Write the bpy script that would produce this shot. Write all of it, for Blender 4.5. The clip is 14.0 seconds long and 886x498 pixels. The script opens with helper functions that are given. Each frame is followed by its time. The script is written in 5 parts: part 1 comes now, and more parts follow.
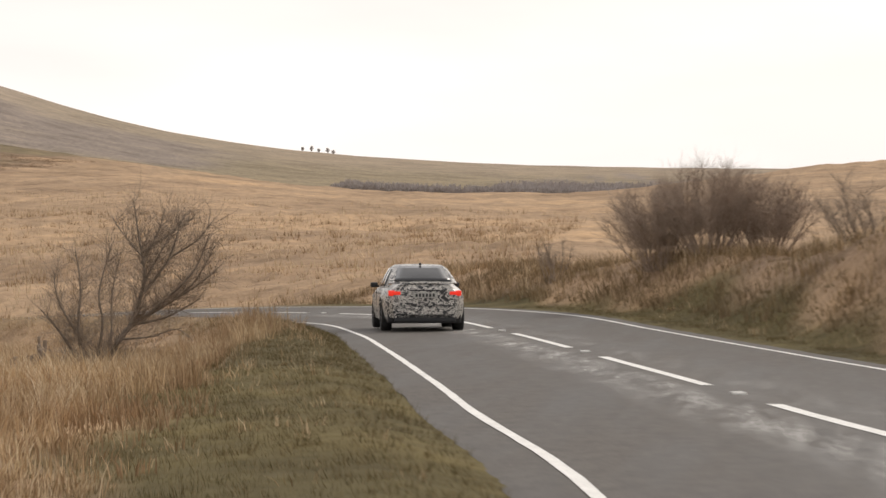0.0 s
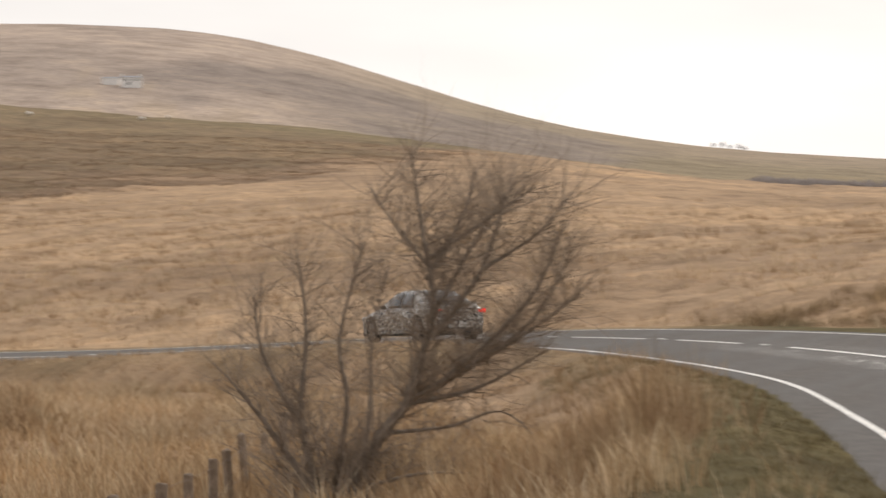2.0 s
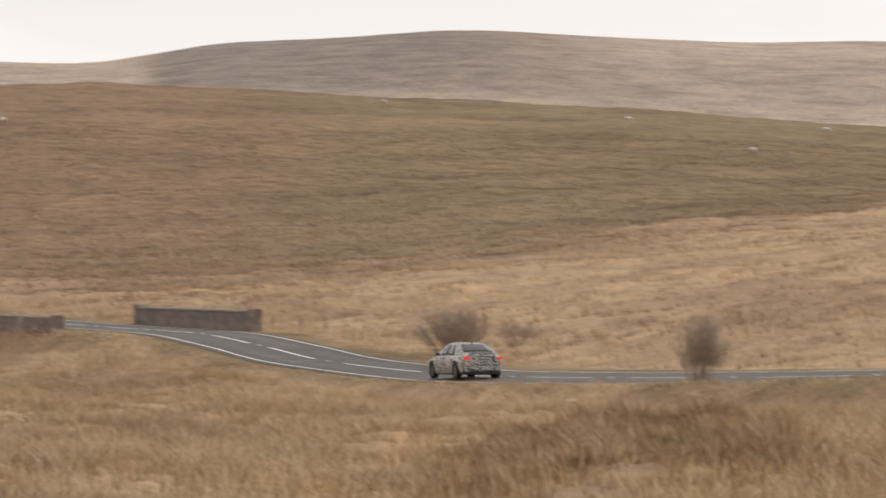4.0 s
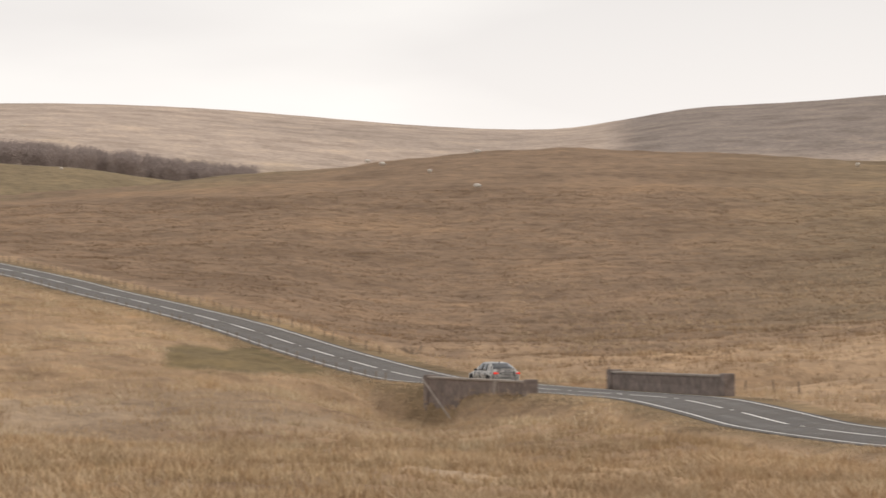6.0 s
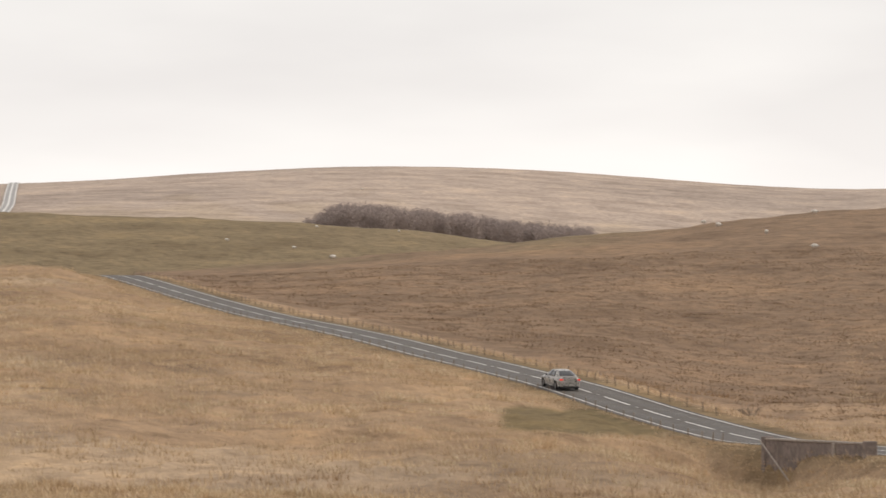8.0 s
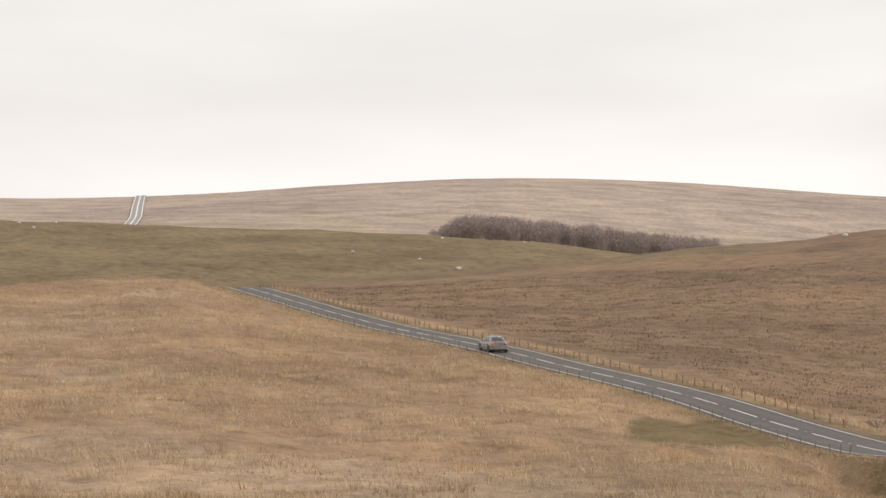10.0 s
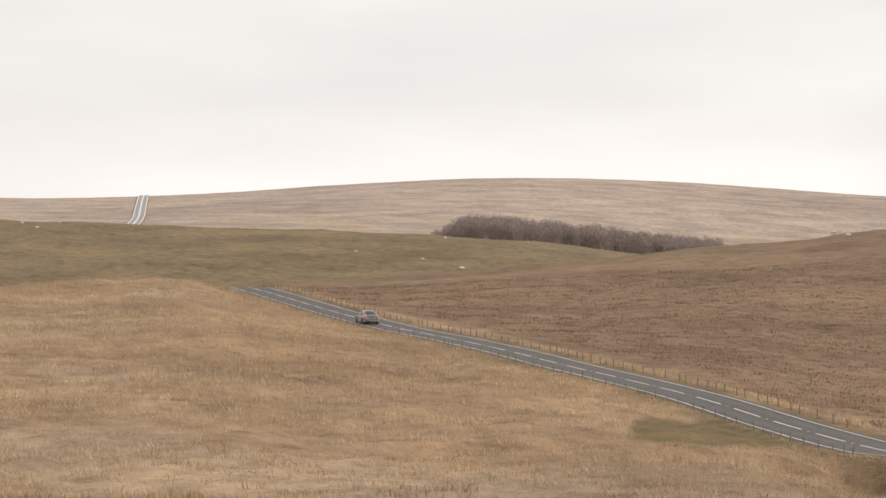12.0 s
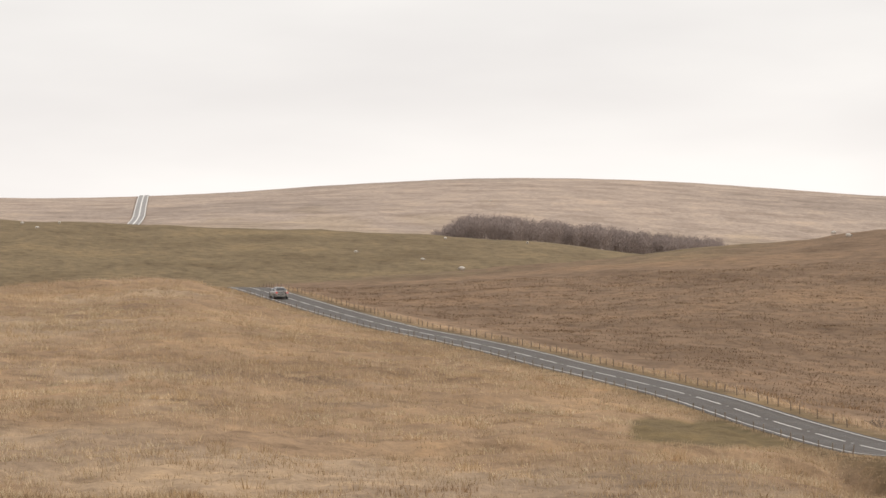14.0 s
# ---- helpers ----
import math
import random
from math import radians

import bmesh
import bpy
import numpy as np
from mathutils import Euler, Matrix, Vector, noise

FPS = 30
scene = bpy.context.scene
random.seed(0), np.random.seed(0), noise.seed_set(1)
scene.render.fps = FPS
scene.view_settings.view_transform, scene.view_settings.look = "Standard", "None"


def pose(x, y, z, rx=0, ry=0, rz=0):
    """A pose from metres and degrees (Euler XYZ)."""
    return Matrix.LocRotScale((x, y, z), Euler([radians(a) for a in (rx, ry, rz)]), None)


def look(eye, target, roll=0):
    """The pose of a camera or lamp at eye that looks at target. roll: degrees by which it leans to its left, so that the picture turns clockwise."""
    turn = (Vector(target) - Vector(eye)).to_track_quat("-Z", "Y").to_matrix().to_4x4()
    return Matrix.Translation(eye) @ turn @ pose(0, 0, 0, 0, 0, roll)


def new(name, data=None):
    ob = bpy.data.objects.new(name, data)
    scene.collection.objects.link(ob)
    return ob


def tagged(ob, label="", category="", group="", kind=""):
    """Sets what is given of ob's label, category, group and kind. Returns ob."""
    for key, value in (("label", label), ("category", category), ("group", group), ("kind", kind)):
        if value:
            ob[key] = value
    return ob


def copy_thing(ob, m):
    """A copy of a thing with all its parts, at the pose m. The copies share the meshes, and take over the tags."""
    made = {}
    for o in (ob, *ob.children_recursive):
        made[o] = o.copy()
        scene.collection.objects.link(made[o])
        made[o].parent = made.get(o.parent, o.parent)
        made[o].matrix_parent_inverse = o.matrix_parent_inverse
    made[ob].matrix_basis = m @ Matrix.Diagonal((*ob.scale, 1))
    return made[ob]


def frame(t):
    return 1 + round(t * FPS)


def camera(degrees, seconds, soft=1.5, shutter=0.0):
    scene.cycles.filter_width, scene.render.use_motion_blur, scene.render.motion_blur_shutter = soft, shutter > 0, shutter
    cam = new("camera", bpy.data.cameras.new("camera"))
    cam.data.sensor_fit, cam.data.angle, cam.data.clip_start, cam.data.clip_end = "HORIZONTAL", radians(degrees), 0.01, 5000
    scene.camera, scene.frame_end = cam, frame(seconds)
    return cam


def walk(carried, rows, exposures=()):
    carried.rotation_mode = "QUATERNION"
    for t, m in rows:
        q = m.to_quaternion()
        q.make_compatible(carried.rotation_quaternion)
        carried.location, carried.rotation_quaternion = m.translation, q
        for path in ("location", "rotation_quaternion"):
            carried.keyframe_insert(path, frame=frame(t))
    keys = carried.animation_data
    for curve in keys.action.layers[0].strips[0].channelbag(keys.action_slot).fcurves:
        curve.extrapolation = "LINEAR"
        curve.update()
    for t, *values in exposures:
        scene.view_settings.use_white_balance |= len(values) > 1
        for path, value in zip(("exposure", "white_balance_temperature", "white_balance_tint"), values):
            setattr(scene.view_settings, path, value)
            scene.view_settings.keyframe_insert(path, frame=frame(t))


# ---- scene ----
cam = camera(16.225, 14.0, soft=1.5, shutter=0.45)
CAMERA_ROWS = [
    (0, pose(7.038, -38.937, 1.591, 90.055, 0, 6.037)),
    (0.5, pose(5.586, -31.232, 1.696, 89.959, 0, 6.601)),
    (1.0, pose(3.958, -22.351, 1.770, 89.901, 0, 7.938)),
    (1.5, pose(2.458, -13.505, 1.747, 89.910, 0, 9.928)),
    (2, pose(1.620, -6.064, 1.659, 90.019, 0, 13.584)),
    (2.5, pose(0.785, -1.756, 1.525, 90.200, 0, 17.221)),
    (3.0, pose(0, 0, 1.50, 90.028, 0, 20.768)),
    (3.5, pose(0, 0, 1.50, 90.014, 0, 24.636)),
    (4.0, pose(0, 0, 1.50, 90.353, 0, 28.277)),
    (4.2, pose(0, 0, 1.50, 90.567, 0, 29.474)),
    (4.8, pose(0, 0, 1.50, 91.02, 0, 32.3)),
    (5.6, pose(0, 0, 1.50, 91.40, 0, 35.5)),
    (6.5, pose(0, 0, 1.50, 91.756, 0, 38.746)),
    (7.0, pose(0, 0, 1.50, 92.059, 0, 40.438)),
    (7.5, pose(0, 0, 1.50, 92.380, 0, 41.862)),
    (8.0, pose(0, 0, 1.50, 92.673, 0, 43.165)),
    (8.5, pose(0, 0, 1.50, 92.812, 0, 44.086)),
    (9.0, pose(0, 0, 1.50, 92.888, 0, 44.839)),
    (9.2, pose(0, 0, 1.50, 92.897, 0, 45.089)),
    (9.8, pose(0, 0, 1.50, 92.895, 0, 45.44)),
    (11.0, pose(0, 0, 1.50, 92.888, 0, 45.539)),
    (14.0, pose(0, 0, 1.50, 92.888, 0, 45.539)),
]
walk(cam, CAMERA_ROWS)

# ---- sky and sun ----
SUN_AZ, SUN_EL = -35.0, 32.0        # degrees left of north, above the horizon


def make_world():
    w = bpy.data.worlds.new("overcast_sky")
    scene.world = w
    w.use_nodes = True
    nt = w.node_tree
    nt.nodes.clear()
    out = nt.nodes.new("ShaderNodeOutputWorld")
    sky = nt.nodes.new("ShaderNodeTexSky")
    sky.sky_type = "NISHITA"
    sky.sun_disc = False
    sky.sun_elevation = radians(SUN_EL)
    sky.sun_rotation = radians(-SUN_AZ)
    sky.air_density, sky.dust_density = 1.0, 4.0
    bg1 = nt.nodes.new("ShaderNodeBackground")
    bg1.inputs["Strength"].default_value = 0.02
    nt.links.new(sky.outputs["Color"], bg1.inputs["Color"])
    # cloud deck
    tc = nt.nodes.new("ShaderNodeTexCoord")
    mp = nt.nodes.new("ShaderNodeMapping")
    mp.inputs["Scale"].default_value = (1.6, 1.6, 7.0)
    ns = nt.nodes.new("ShaderNodeTexNoise")
    ns.inputs["Scale"].default_value = 2.6
    ns.inputs["Detail"].default_value = 5
    ns.inputs["Roughness"].default_value = 0.45
    rp = nt.nodes.new("ShaderNodeValToRGB")
    rp.color_ramp.elements[0].position, rp.color_ramp.elements[0].color = 0.40, (0.85, 0.805, 0.78, 1)
    rp.color_ramp.elements[1].position, rp.color_ramp.elements[1].color = 0.68, (1.0, 0.955, 0.915, 1)
    bg2 = nt.nodes.new("ShaderNodeBackground")
    bg2.inputs["Strength"].default_value = 1.0
    add = nt.nodes.new("ShaderNodeAddShader")
    nt.links.new(tc.outputs["Generated"], mp.inputs["Vector"])
    nt.links.new(mp.outputs["Vector"], ns.inputs["Vector"])
    nt.links.new(ns.outputs["Fac"], rp.inputs["Fac"])
    # the deck is thinner and brighter low down
    sp = nt.nodes.new("ShaderNodeSeparateXYZ")
    nt.links.new(tc.outputs["Generated"], sp.inputs[0])
    zr = nt.nodes.new("ShaderNodeMapRange")
    zr.inputs["From Min"].default_value, zr.inputs["From Max"].default_value = 0.045, 0.125
    zr.inputs["To Min"].default_value, zr.inputs["To Max"].default_value = 1.12, 0.90
    nt.links.new(sp.outputs["Z"], zr.inputs["Value"])
    vm = nt.nodes.new("ShaderNodeVectorMath")
    vm.operation = "SCALE"
    nt.links.new(rp.outputs["Color"], vm.inputs[0])
    nt.links.new(zr.outputs["Result"], vm.inputs["Scale"])
    nt.links.new(vm.outputs["Vector"], bg2.inputs["Color"])
    nt.links.new(bg1.outputs[0], add.inputs[0])
    nt.links.new(bg2.outputs[0], add.inputs[1])
    nt.links.new(add.outputs[0], out.inputs["Surface"])


make_world()
sun_data = bpy.data.lights.new("sun", "SUN")
sun_data.energy, sun_data.angle, sun_data.color = 1.62, radians(12), (1.0, 0.93, 0.84)
sun = new("sun", sun_data)
_a, _e = radians(SUN_AZ), radians(SUN_EL)
sun.matrix_world = look((-200 * math.sin(_a), 200 * math.cos(_a), 200 * math.tan(_e)), (0, 0, 0))


# ---- materials ----
def shader(name, rough=0.8, metal=0.0):
    m = bpy.data.materials.new(name)
    m.use_nodes = True
    b = m.node_tree.nodes["Principled BSDF"]
    b.inputs["Roughness"].default_value = rough
    b.inputs["Metallic"].default_value = metal
    return m, m.node_tree, b


def ramp_node(nt, stops):
    r = nt.nodes.new("ShaderNodeValToRGB")
    e = r.color_ramp.elements
    while len(e) < len(stops):
        e.new(0.5)
    for k, (p, c) in enumerate(stops):
        e[k].position, e[k].color = p, (*c, 1)
    return r


def noise_node(nt, scale, detail=4, rough=0.55, stretch=None, space="Object"):
    tc = nt.nodes.new("ShaderNodeTexCoord")
    ns = nt.nodes.new("ShaderNodeTexNoise")
    ns.inputs["Scale"].default_value = scale
    ns.inputs["Detail"].default_value = detail
    ns.inputs["Roughness"].default_value = rough
    if stretch:
        mp = nt.nodes.new("ShaderNodeMapping")
        mp.inputs["Scale"].default_value = stretch
        nt.links.new(tc.outputs[space], mp.inputs["Vector"])
        nt.links.new(mp.outputs["Vector"], ns.inputs["Vector"])
    else:
        nt.links.new(tc.outputs[space], ns.inputs["Vector"])
    return ns


def mix_node(nt, kind, fac, a, b):
    m = nt.nodes.new("ShaderNodeMix")
    m.data_type, m.blend_type = "RGBA", kind
    for sock, v in ((m.inputs[0], fac), (m.inputs[6], a), (m.inputs[7], b)):
        if isinstance(v, (int, float)):
            sock.default_value = v
        elif isinstance(v, tuple):
            sock.default_value = (*v, 1)
        else:
            nt.links.new(v, sock)
    return m.outputs[2]


def bump_node(nt, b, height, strength, dist):
    bp = nt.nodes.new("ShaderNodeBump")
    bp.inputs["Strength"].default_value = strength
    bp.inputs["Distance"].default_value = dist
    nt.links.new(height, bp.inputs["Height"])
    nt.links.new(bp.outputs["Normal"], b.inputs["Normal"])


def mottled(name, stops, scale, rough=0.8, metal=0.0, bump=0.0, dist=0.02, island=0.0, grain=None):
    """A surface whose colour runs along stops by noise, with a finer grain on top and optional relief."""
    m, nt, b = shader(name, rough, metal)
    ns = noise_node(nt, scale)
    rp = ramp_node(nt, stops)
    nt.links.new(ns.outputs["Fac"], rp.inputs["Fac"])
    col = rp.outputs["Color"]
    fine = noise_node(nt, grain or scale * 9, 3)
    fr = ramp_node(nt, [(0.3, (0.78, 0.78, 0.78)), (0.7, (1.15, 1.15, 1.15))])
    nt.links.new(fine.outputs["Fac"], fr.inputs["Fac"])
    col = mix_node(nt, "MULTIPLY", 1.0, col, fr.outputs["Color"])
    if island:
        g = nt.nodes.new("ShaderNodeNewGeometry")
        ir = ramp_node(nt, [(0.0, (1 - island,) * 3), (1.0, (1 + island * 0.6,) * 3)])
        nt.links.new(g.outputs["Random Per Island"], ir.inputs["Fac"])
        col = mix_node(nt, "MULTIPLY", 1.0, col, ir.outputs["Color"])
    nt.links.new(col, b.inputs["Base Color"])
    if bump:
        bump_node(nt, b, fine.outputs["Fac"], bump, dist)
    return m


def blades(name, stops):
    """Grass or leaf clumps: every blade takes its own shade."""
    m, nt, b = shader(name, 0.75)
    g = nt.nodes.new("ShaderNodeNewGeometry")
    rp = ramp_node(nt, stops)
    nt.links.new(g.outputs["Random Per Island"], rp.inputs["Fac"])
    ns = noise_node(nt, 0.12, 4)
    fr = ramp_node(nt, [(0.3, (0.72, 0.70, 0.68)), (0.7, (1.18, 1.16, 1.12))])
    nt.links.new(ns.outputs["Fac"], fr.inputs["Fac"])
    hue = noise_node(nt, 0.45, 3)
    hr = ramp_node(nt, [(0.34, (1.04, 0.98, 0.89)), (0.5, (1.0, 1.0, 0.98)), (0.66, (0.95, 0.98, 0.94))])
    nt.links.new(hue.outputs["Fac"], hr.inputs["Fac"])
    c = mix_node(nt, "MULTIPLY", 1.0, rp.outputs["Color"], fr.outputs["Color"])
    nt.links.new(mix_node(nt, "MULTIPLY", 0.9, c, hr.outputs["Color"]), b.inputs["Base Color"])
    b.inputs["Specular IOR Level"].default_value = 0.15
    return m


def moorland():
    """Ground cover: the plant cover's colour, paled with haze on the far hills, is stored on the sheet, broken up here
    by tussocks, streaks and grain.
    """
    m, nt, b = shader("moorland", 0.95)
    at = nt.nodes.new("ShaderNodeAttribute")
    at.attribute_name = "cover"
    big = noise_node(nt, 0.035, 5, 0.6, (1, 1, 2.5))
    br = ramp_node(nt, [(0.30, (0.72, 0.70, 0.68)), (0.52, (1.0, 1.0, 1.0)), (0.72, (1.24, 1.2, 1.12))])
    nt.links.new(big.outputs["Fac"], br.inputs["Fac"])
    mid = noise_node(nt, 0.32, 6, 0.7, (1, 1, 1.6))
    mr = ramp_node(nt, [(0.32, (0.58, 0.56, 0.54)), (0.5, (1.0, 1.0, 1.0)), (0.7, (1.34, 1.29, 1.2))])
    nt.links.new(mid.outputs["Fac"], mr.inputs["Fac"])
    fin = noise_node(nt, 1.9, 6, 0.75)
    fr = ramp_node(nt, [(0.32, (0.77, 0.76, 0.75)), (0.68, (1.2, 1.19, 1.18))])
    nt.links.new(fin.outputs["Fac"], fr.inputs["Fac"])
    c = mix_node(nt, "MULTIPLY", 1.0, at.outputs["Color"], br.outputs["Color"])
    c = mix_node(nt, "MULTIPLY", 0.85, c, mr.outputs["Color"])
    c = mix_node(nt, "MULTIPLY", 0.8, c, fr.outputs["Color"])
    nt.links.new(c, b.inputs["Base Color"])
    b.inputs["Specular IOR Level"].default_value = 0.1
    bump_node(nt, b, mid.outputs["Fac"], 0.7, 0.6)
    return m


def asphalt():
    m, nt, b = shader("asphalt", 0.6)
    agg = noise_node(nt, 24, 3, 0.75)
    wear = noise_node(nt, 0.8, 5, 0.6, (1.2, 0.1, 1.0))
    ar = ramp_node(nt, [(0.3, (0.040, 0.034, 0.029)), (0.7, (0.094, 0.082, 0.071))])
    mid = noise_node(nt, 5.0, 4, 0.7, (1.0, 0.5, 1.0))
    mr = ramp_node(nt, [(0.32, (0.74, 0.73, 0.72)), (0.68, (1.28, 1.27, 1.26))])
    nt.links.new(mid.outputs["Fac"], mr.inputs["Fac"])
    wr = ramp_node(nt, [(0.3, (0.8, 0.8, 0.8)), (0.7, (1.3, 1.28, 1.25))])
    nt.links.new(agg.outputs["Fac"], ar.inputs["Fac"])
    nt.links.new(wear.outputs["Fac"], wr.inputs["Fac"])
    c = mix_node(nt, "MULTIPLY", 1.0, ar.outputs["Color"], wr.outputs["Color"])
    c = mix_node(nt, "MULTIPLY", 1.0, c, mr.outputs["Color"])
    nt.links.new(c, b.inputs["Base Color"])
    rr = ramp_node(nt, [(0.35, (0.62,) * 3), (0.65, (0.8,) * 3)])
    nt.links.new(wear.outputs["Fac"], rr.inputs["Fac"])
    nt.links.new(rr.outputs["Color"], b.inputs["Roughness"])
    b.inputs["Specular IOR Level"].default_value = 0.38
    bump_node(nt, b, agg.outputs["Fac"], 0.35, 0.008)
    return m


def camouflage():
    """Test-car wrap: small black and grey swirls on off-white film."""
    m, nt, b = shader("camouflage_wrap", 0.38)
    a = noise_node(nt, 6.5, 3, 0.6, (0.8, 0.8, 1.4))
    a.inputs["Distortion"].default_value = 0.6
    r = ramp_node(nt, [(0.0, (0.03, 0.03, 0.032)), (0.44, (0.58, 0.55, 0.50)), (0.475, (0.18, 0.16, 0.14)), (0.50, (0.64, 0.61, 0.56)), (0.555, (0.03, 0.03, 0.032)), (0.63, (0.40, 0.37, 0.34))])
    r.color_ramp.interpolation = "CONSTANT"
    nt.links.new(a.outputs["Fac"], r.inputs["Fac"])
    nt.links.new(r.outputs["Color"], b.inputs["Base Color"])
    b.inputs["Coat Weight"].default_value = 0.3
    return m


M_GROUND = moorland()
M_ASPHALT = asphalt()
M_PAINT = mottled("road_paint", [(0.35, (0.70, 0.68, 0.64)), (0.6, (0.84, 0.82, 0.78))], 3, 0.6, grain=40)
M_SALT = mottled("road_salt_and_paleness", [(0.4, (0.22, 0.21, 0.20)), (0.6, (0.42, 0.40, 0.38))], 2, 0.7, grain=20)
def salt_sheen_film():
    """Thin dried salt on the road, worn through in patches; on the climb it is painted-in sheen."""
    m, nt, b = shader("road_salt_and_paleness", 0.8)
    b.inputs["Base Color"].default_value = (0.52, 0.50, 0.47, 1)
    a = noise_node(nt, 2.4, 7, 0.8, (1.3, 0.16, 1.0))
    r = ramp_node(nt, [(0.42, (0, 0, 0)), (0.72, (1.0, 1.0, 1.0))])
    at = nt.nodes.new("ShaderNodeAttribute")
    at.attribute_name = "amount"
    nt.links.new(a.outputs["Fac"], r.inputs["Fac"])
    nt.links.new(mix_node(nt, "MULTIPLY", 1.0, r.outputs["Color"], at.outputs["Color"]), b.inputs["Alpha"])
    return m


M_SALT_SHEEN = salt_sheen_film()
M_TAN = blades("dead_moor_grass", [(0.0, (0.31, 0.215, 0.125)), (0.4, (0.48, 0.355, 0.22)), (0.8, (0.62, 0.475, 0.315)), (1.0, (0.71, 0.58, 0.42))])
M_STRAW = blades("bleached_grass", [(0.0, (0.41, 0.303, 0.20)), (0.5, (0.54, 0.415, 0.285)), (1.0, (0.66, 0.53, 0.385))])
M_RUST = blades("rusty_sedge", [(0.0, (0.22, 0.145, 0.085)), (0.6, (0.36, 0.245, 0.148)), (1.0, (0.50, 0.36, 0.23))])
M_GREEN = blades("short_verge_grass", [(0.0, (0.085, 0.069, 0.030)), (0.6, (0.15, 0.119, 0.055)), (1.0, (0.28, 0.207, 0.115))])
# bracken brown, made darker to carry the shade of the bank's slope
M_BRACKEN = blades("shade_darkened_bracken", [(0.0, (0.14, 0.10, 0.058)), (0.6, (0.25, 0.18, 0.105)), (1.0, (0.40, 0.295, 0.18))])
M_HEATHER = blades("brown_heather", [(0.0, (0.168, 0.112, 0.072)), (0.6, (0.245, 0.168, 0.112)), (1.0, (0.335, 0.238, 0.16))])
M_PALE = blades("pale_straw", [(0.0, (0.44, 0.33, 0.21)), (0.5, (0.62, 0.50, 0.35)), (1.0, (0.76, 0.65, 0.50))])
M_BARK = mottled("bare_bark", [(0.35, (0.16, 0.128, 0.10)), (0.65, (0.29, 0.24, 0.19))], 12, 0.9, bump=0.4)
M_TWIG = mottled("bare_twigs", [(0.35, (0.21, 0.163, 0.122)), (0.65, (0.34, 0.27, 0.205))], 4, 0.9)
M_SALLOW = mottled("sallow_twigs", [(0.35, (0.27, 0.205, 0.158)), (0.65, (0.41, 0.32, 0.25))], 3, 0.9)
M_CAMO = camouflage()
M_GLASS, _nt, _b = shader("tinted_glass", 0.06)
_b.inputs["Base Color"].default_value = (0.012, 0.013, 0.015, 1)
_b.inputs["Coat Weight"].default_value = 0.4
M_RUBBER = mottled("tyre_rubber", [(0.4, (0.012, 0.012, 0.012)), (0.6, (0.03, 0.03, 0.03))], 20, 0.85)
M_TRIM = mottled("black_trim", [(0.4, (0.014, 0.014, 0.015)), (0.6, (0.024, 0.024, 0.026))], 30, 0.5)
M_ALLOY = mottled("grey_alloy", [(0.4, (0.28, 0.28, 0.29)), (0.6, (0.38, 0.38, 0.39))], 20, 0.35, 0.8)
M_LAMP, _nt, _b = shader("red_lamp_lens", 0.25)
_b.inputs["Base Color"].default_value = (0.6, 0.02, 0.012, 1)
_b.inputs["Emission Color"].default_value = (1.0, 0.045, 0.02, 1)
_b.inputs["Emission Strength"].default_value = 0.5
M_HEAD, _nt, _b = shader("clear_lamp_lens", 0.1)
_b.inputs["Base Color"].default_value = (0.6, 0.6, 0.6, 1)
M_PLATE = mottled("number_plate_grey", [(0.4, (0.40, 0.39, 0.36)), (0.6, (0.48, 0.47, 0.43))], 8, 0.4)
M_STONE = mottled("parapet_stone", [(0.35, (0.15, 0.118, 0.102)), (0.65, (0.27, 0.218, 0.19))], 2.2, 0.9, bump=0.6, dist=0.03)
M_COPING = mottled("coping_stone", [(0.35, (0.26, 0.22, 0.19)), (0.65, (0.38, 0.33, 0.28))], 3, 0.9, bump=0.4)
M_POST = mottled("weathered_post", [(0.35, (0.16, 0.115, 0.08)), (0.65, (0.27, 0.21, 0.155))], 6, 0.9, bump=0.4)
M_WIRE = mottled("fence_wire", [(0.4, (0.2, 0.19, 0.18)), (0.6, (0.3, 0.28, 0.27))], 9, 0.5, 0.6)
M_WOOL = mottled("sheep_wool", [(0.35, (0.62, 0.57, 0.50)), (0.65, (0.80, 0.76, 0.70))], 6, 0.95, bump=0.4)
M_DARKFACE = mottled("sheep_face", [(0.4, (0.30, 0.26, 0.22)), (0.6, (0.42, 0.38, 0.33))], 8, 0.9)
M_WHITEWALL = mottled("white_render", [(0.4, (0.72, 0.70, 0.67)), (0.6, (0.80, 0.78, 0.75))], 1, 0.8)
M_SLATE = mottled("slate_roof", [(0.4, (0.26, 0.26, 0.27)), (0.6, (0.34, 0.34, 0.35))], 2, 0.7)
# wood brown, lightened so that distance haze is in the colour
M_WOOD_FAR = mottled("hazed_leafless_wood", [(0.35, (0.31, 0.256, 0.232)), (0.65, (0.39, 0.325, 0.297))], 0.05, 0.95, island=0.05)

# a paler copy of the far wood, with more haze painted in
M_WOOD_PALE = mottled("hazed_leafless_plantation", [(0.35, (0.36, 0.315, 0.295)), (0.65, (0.46, 0.405, 0.375))], 0.25, 0.95, island=0.1)

# ---- helpers for things ----
def mesh_from(name, verts, faces, smooth=False):
    me = bpy.data.meshes.new(name)
    me.from_pydata([tuple(v) for v in verts], [], faces)
    if smooth:
        me.shade_smooth()
    me.update()
    return me


def thing(name, m, label, category, group="", kind=""):
    ob = new(name)
    ob.empty_display_size = 0.2
    ob.matrix_world = m
    return tagged(ob, label, category, group, kind)


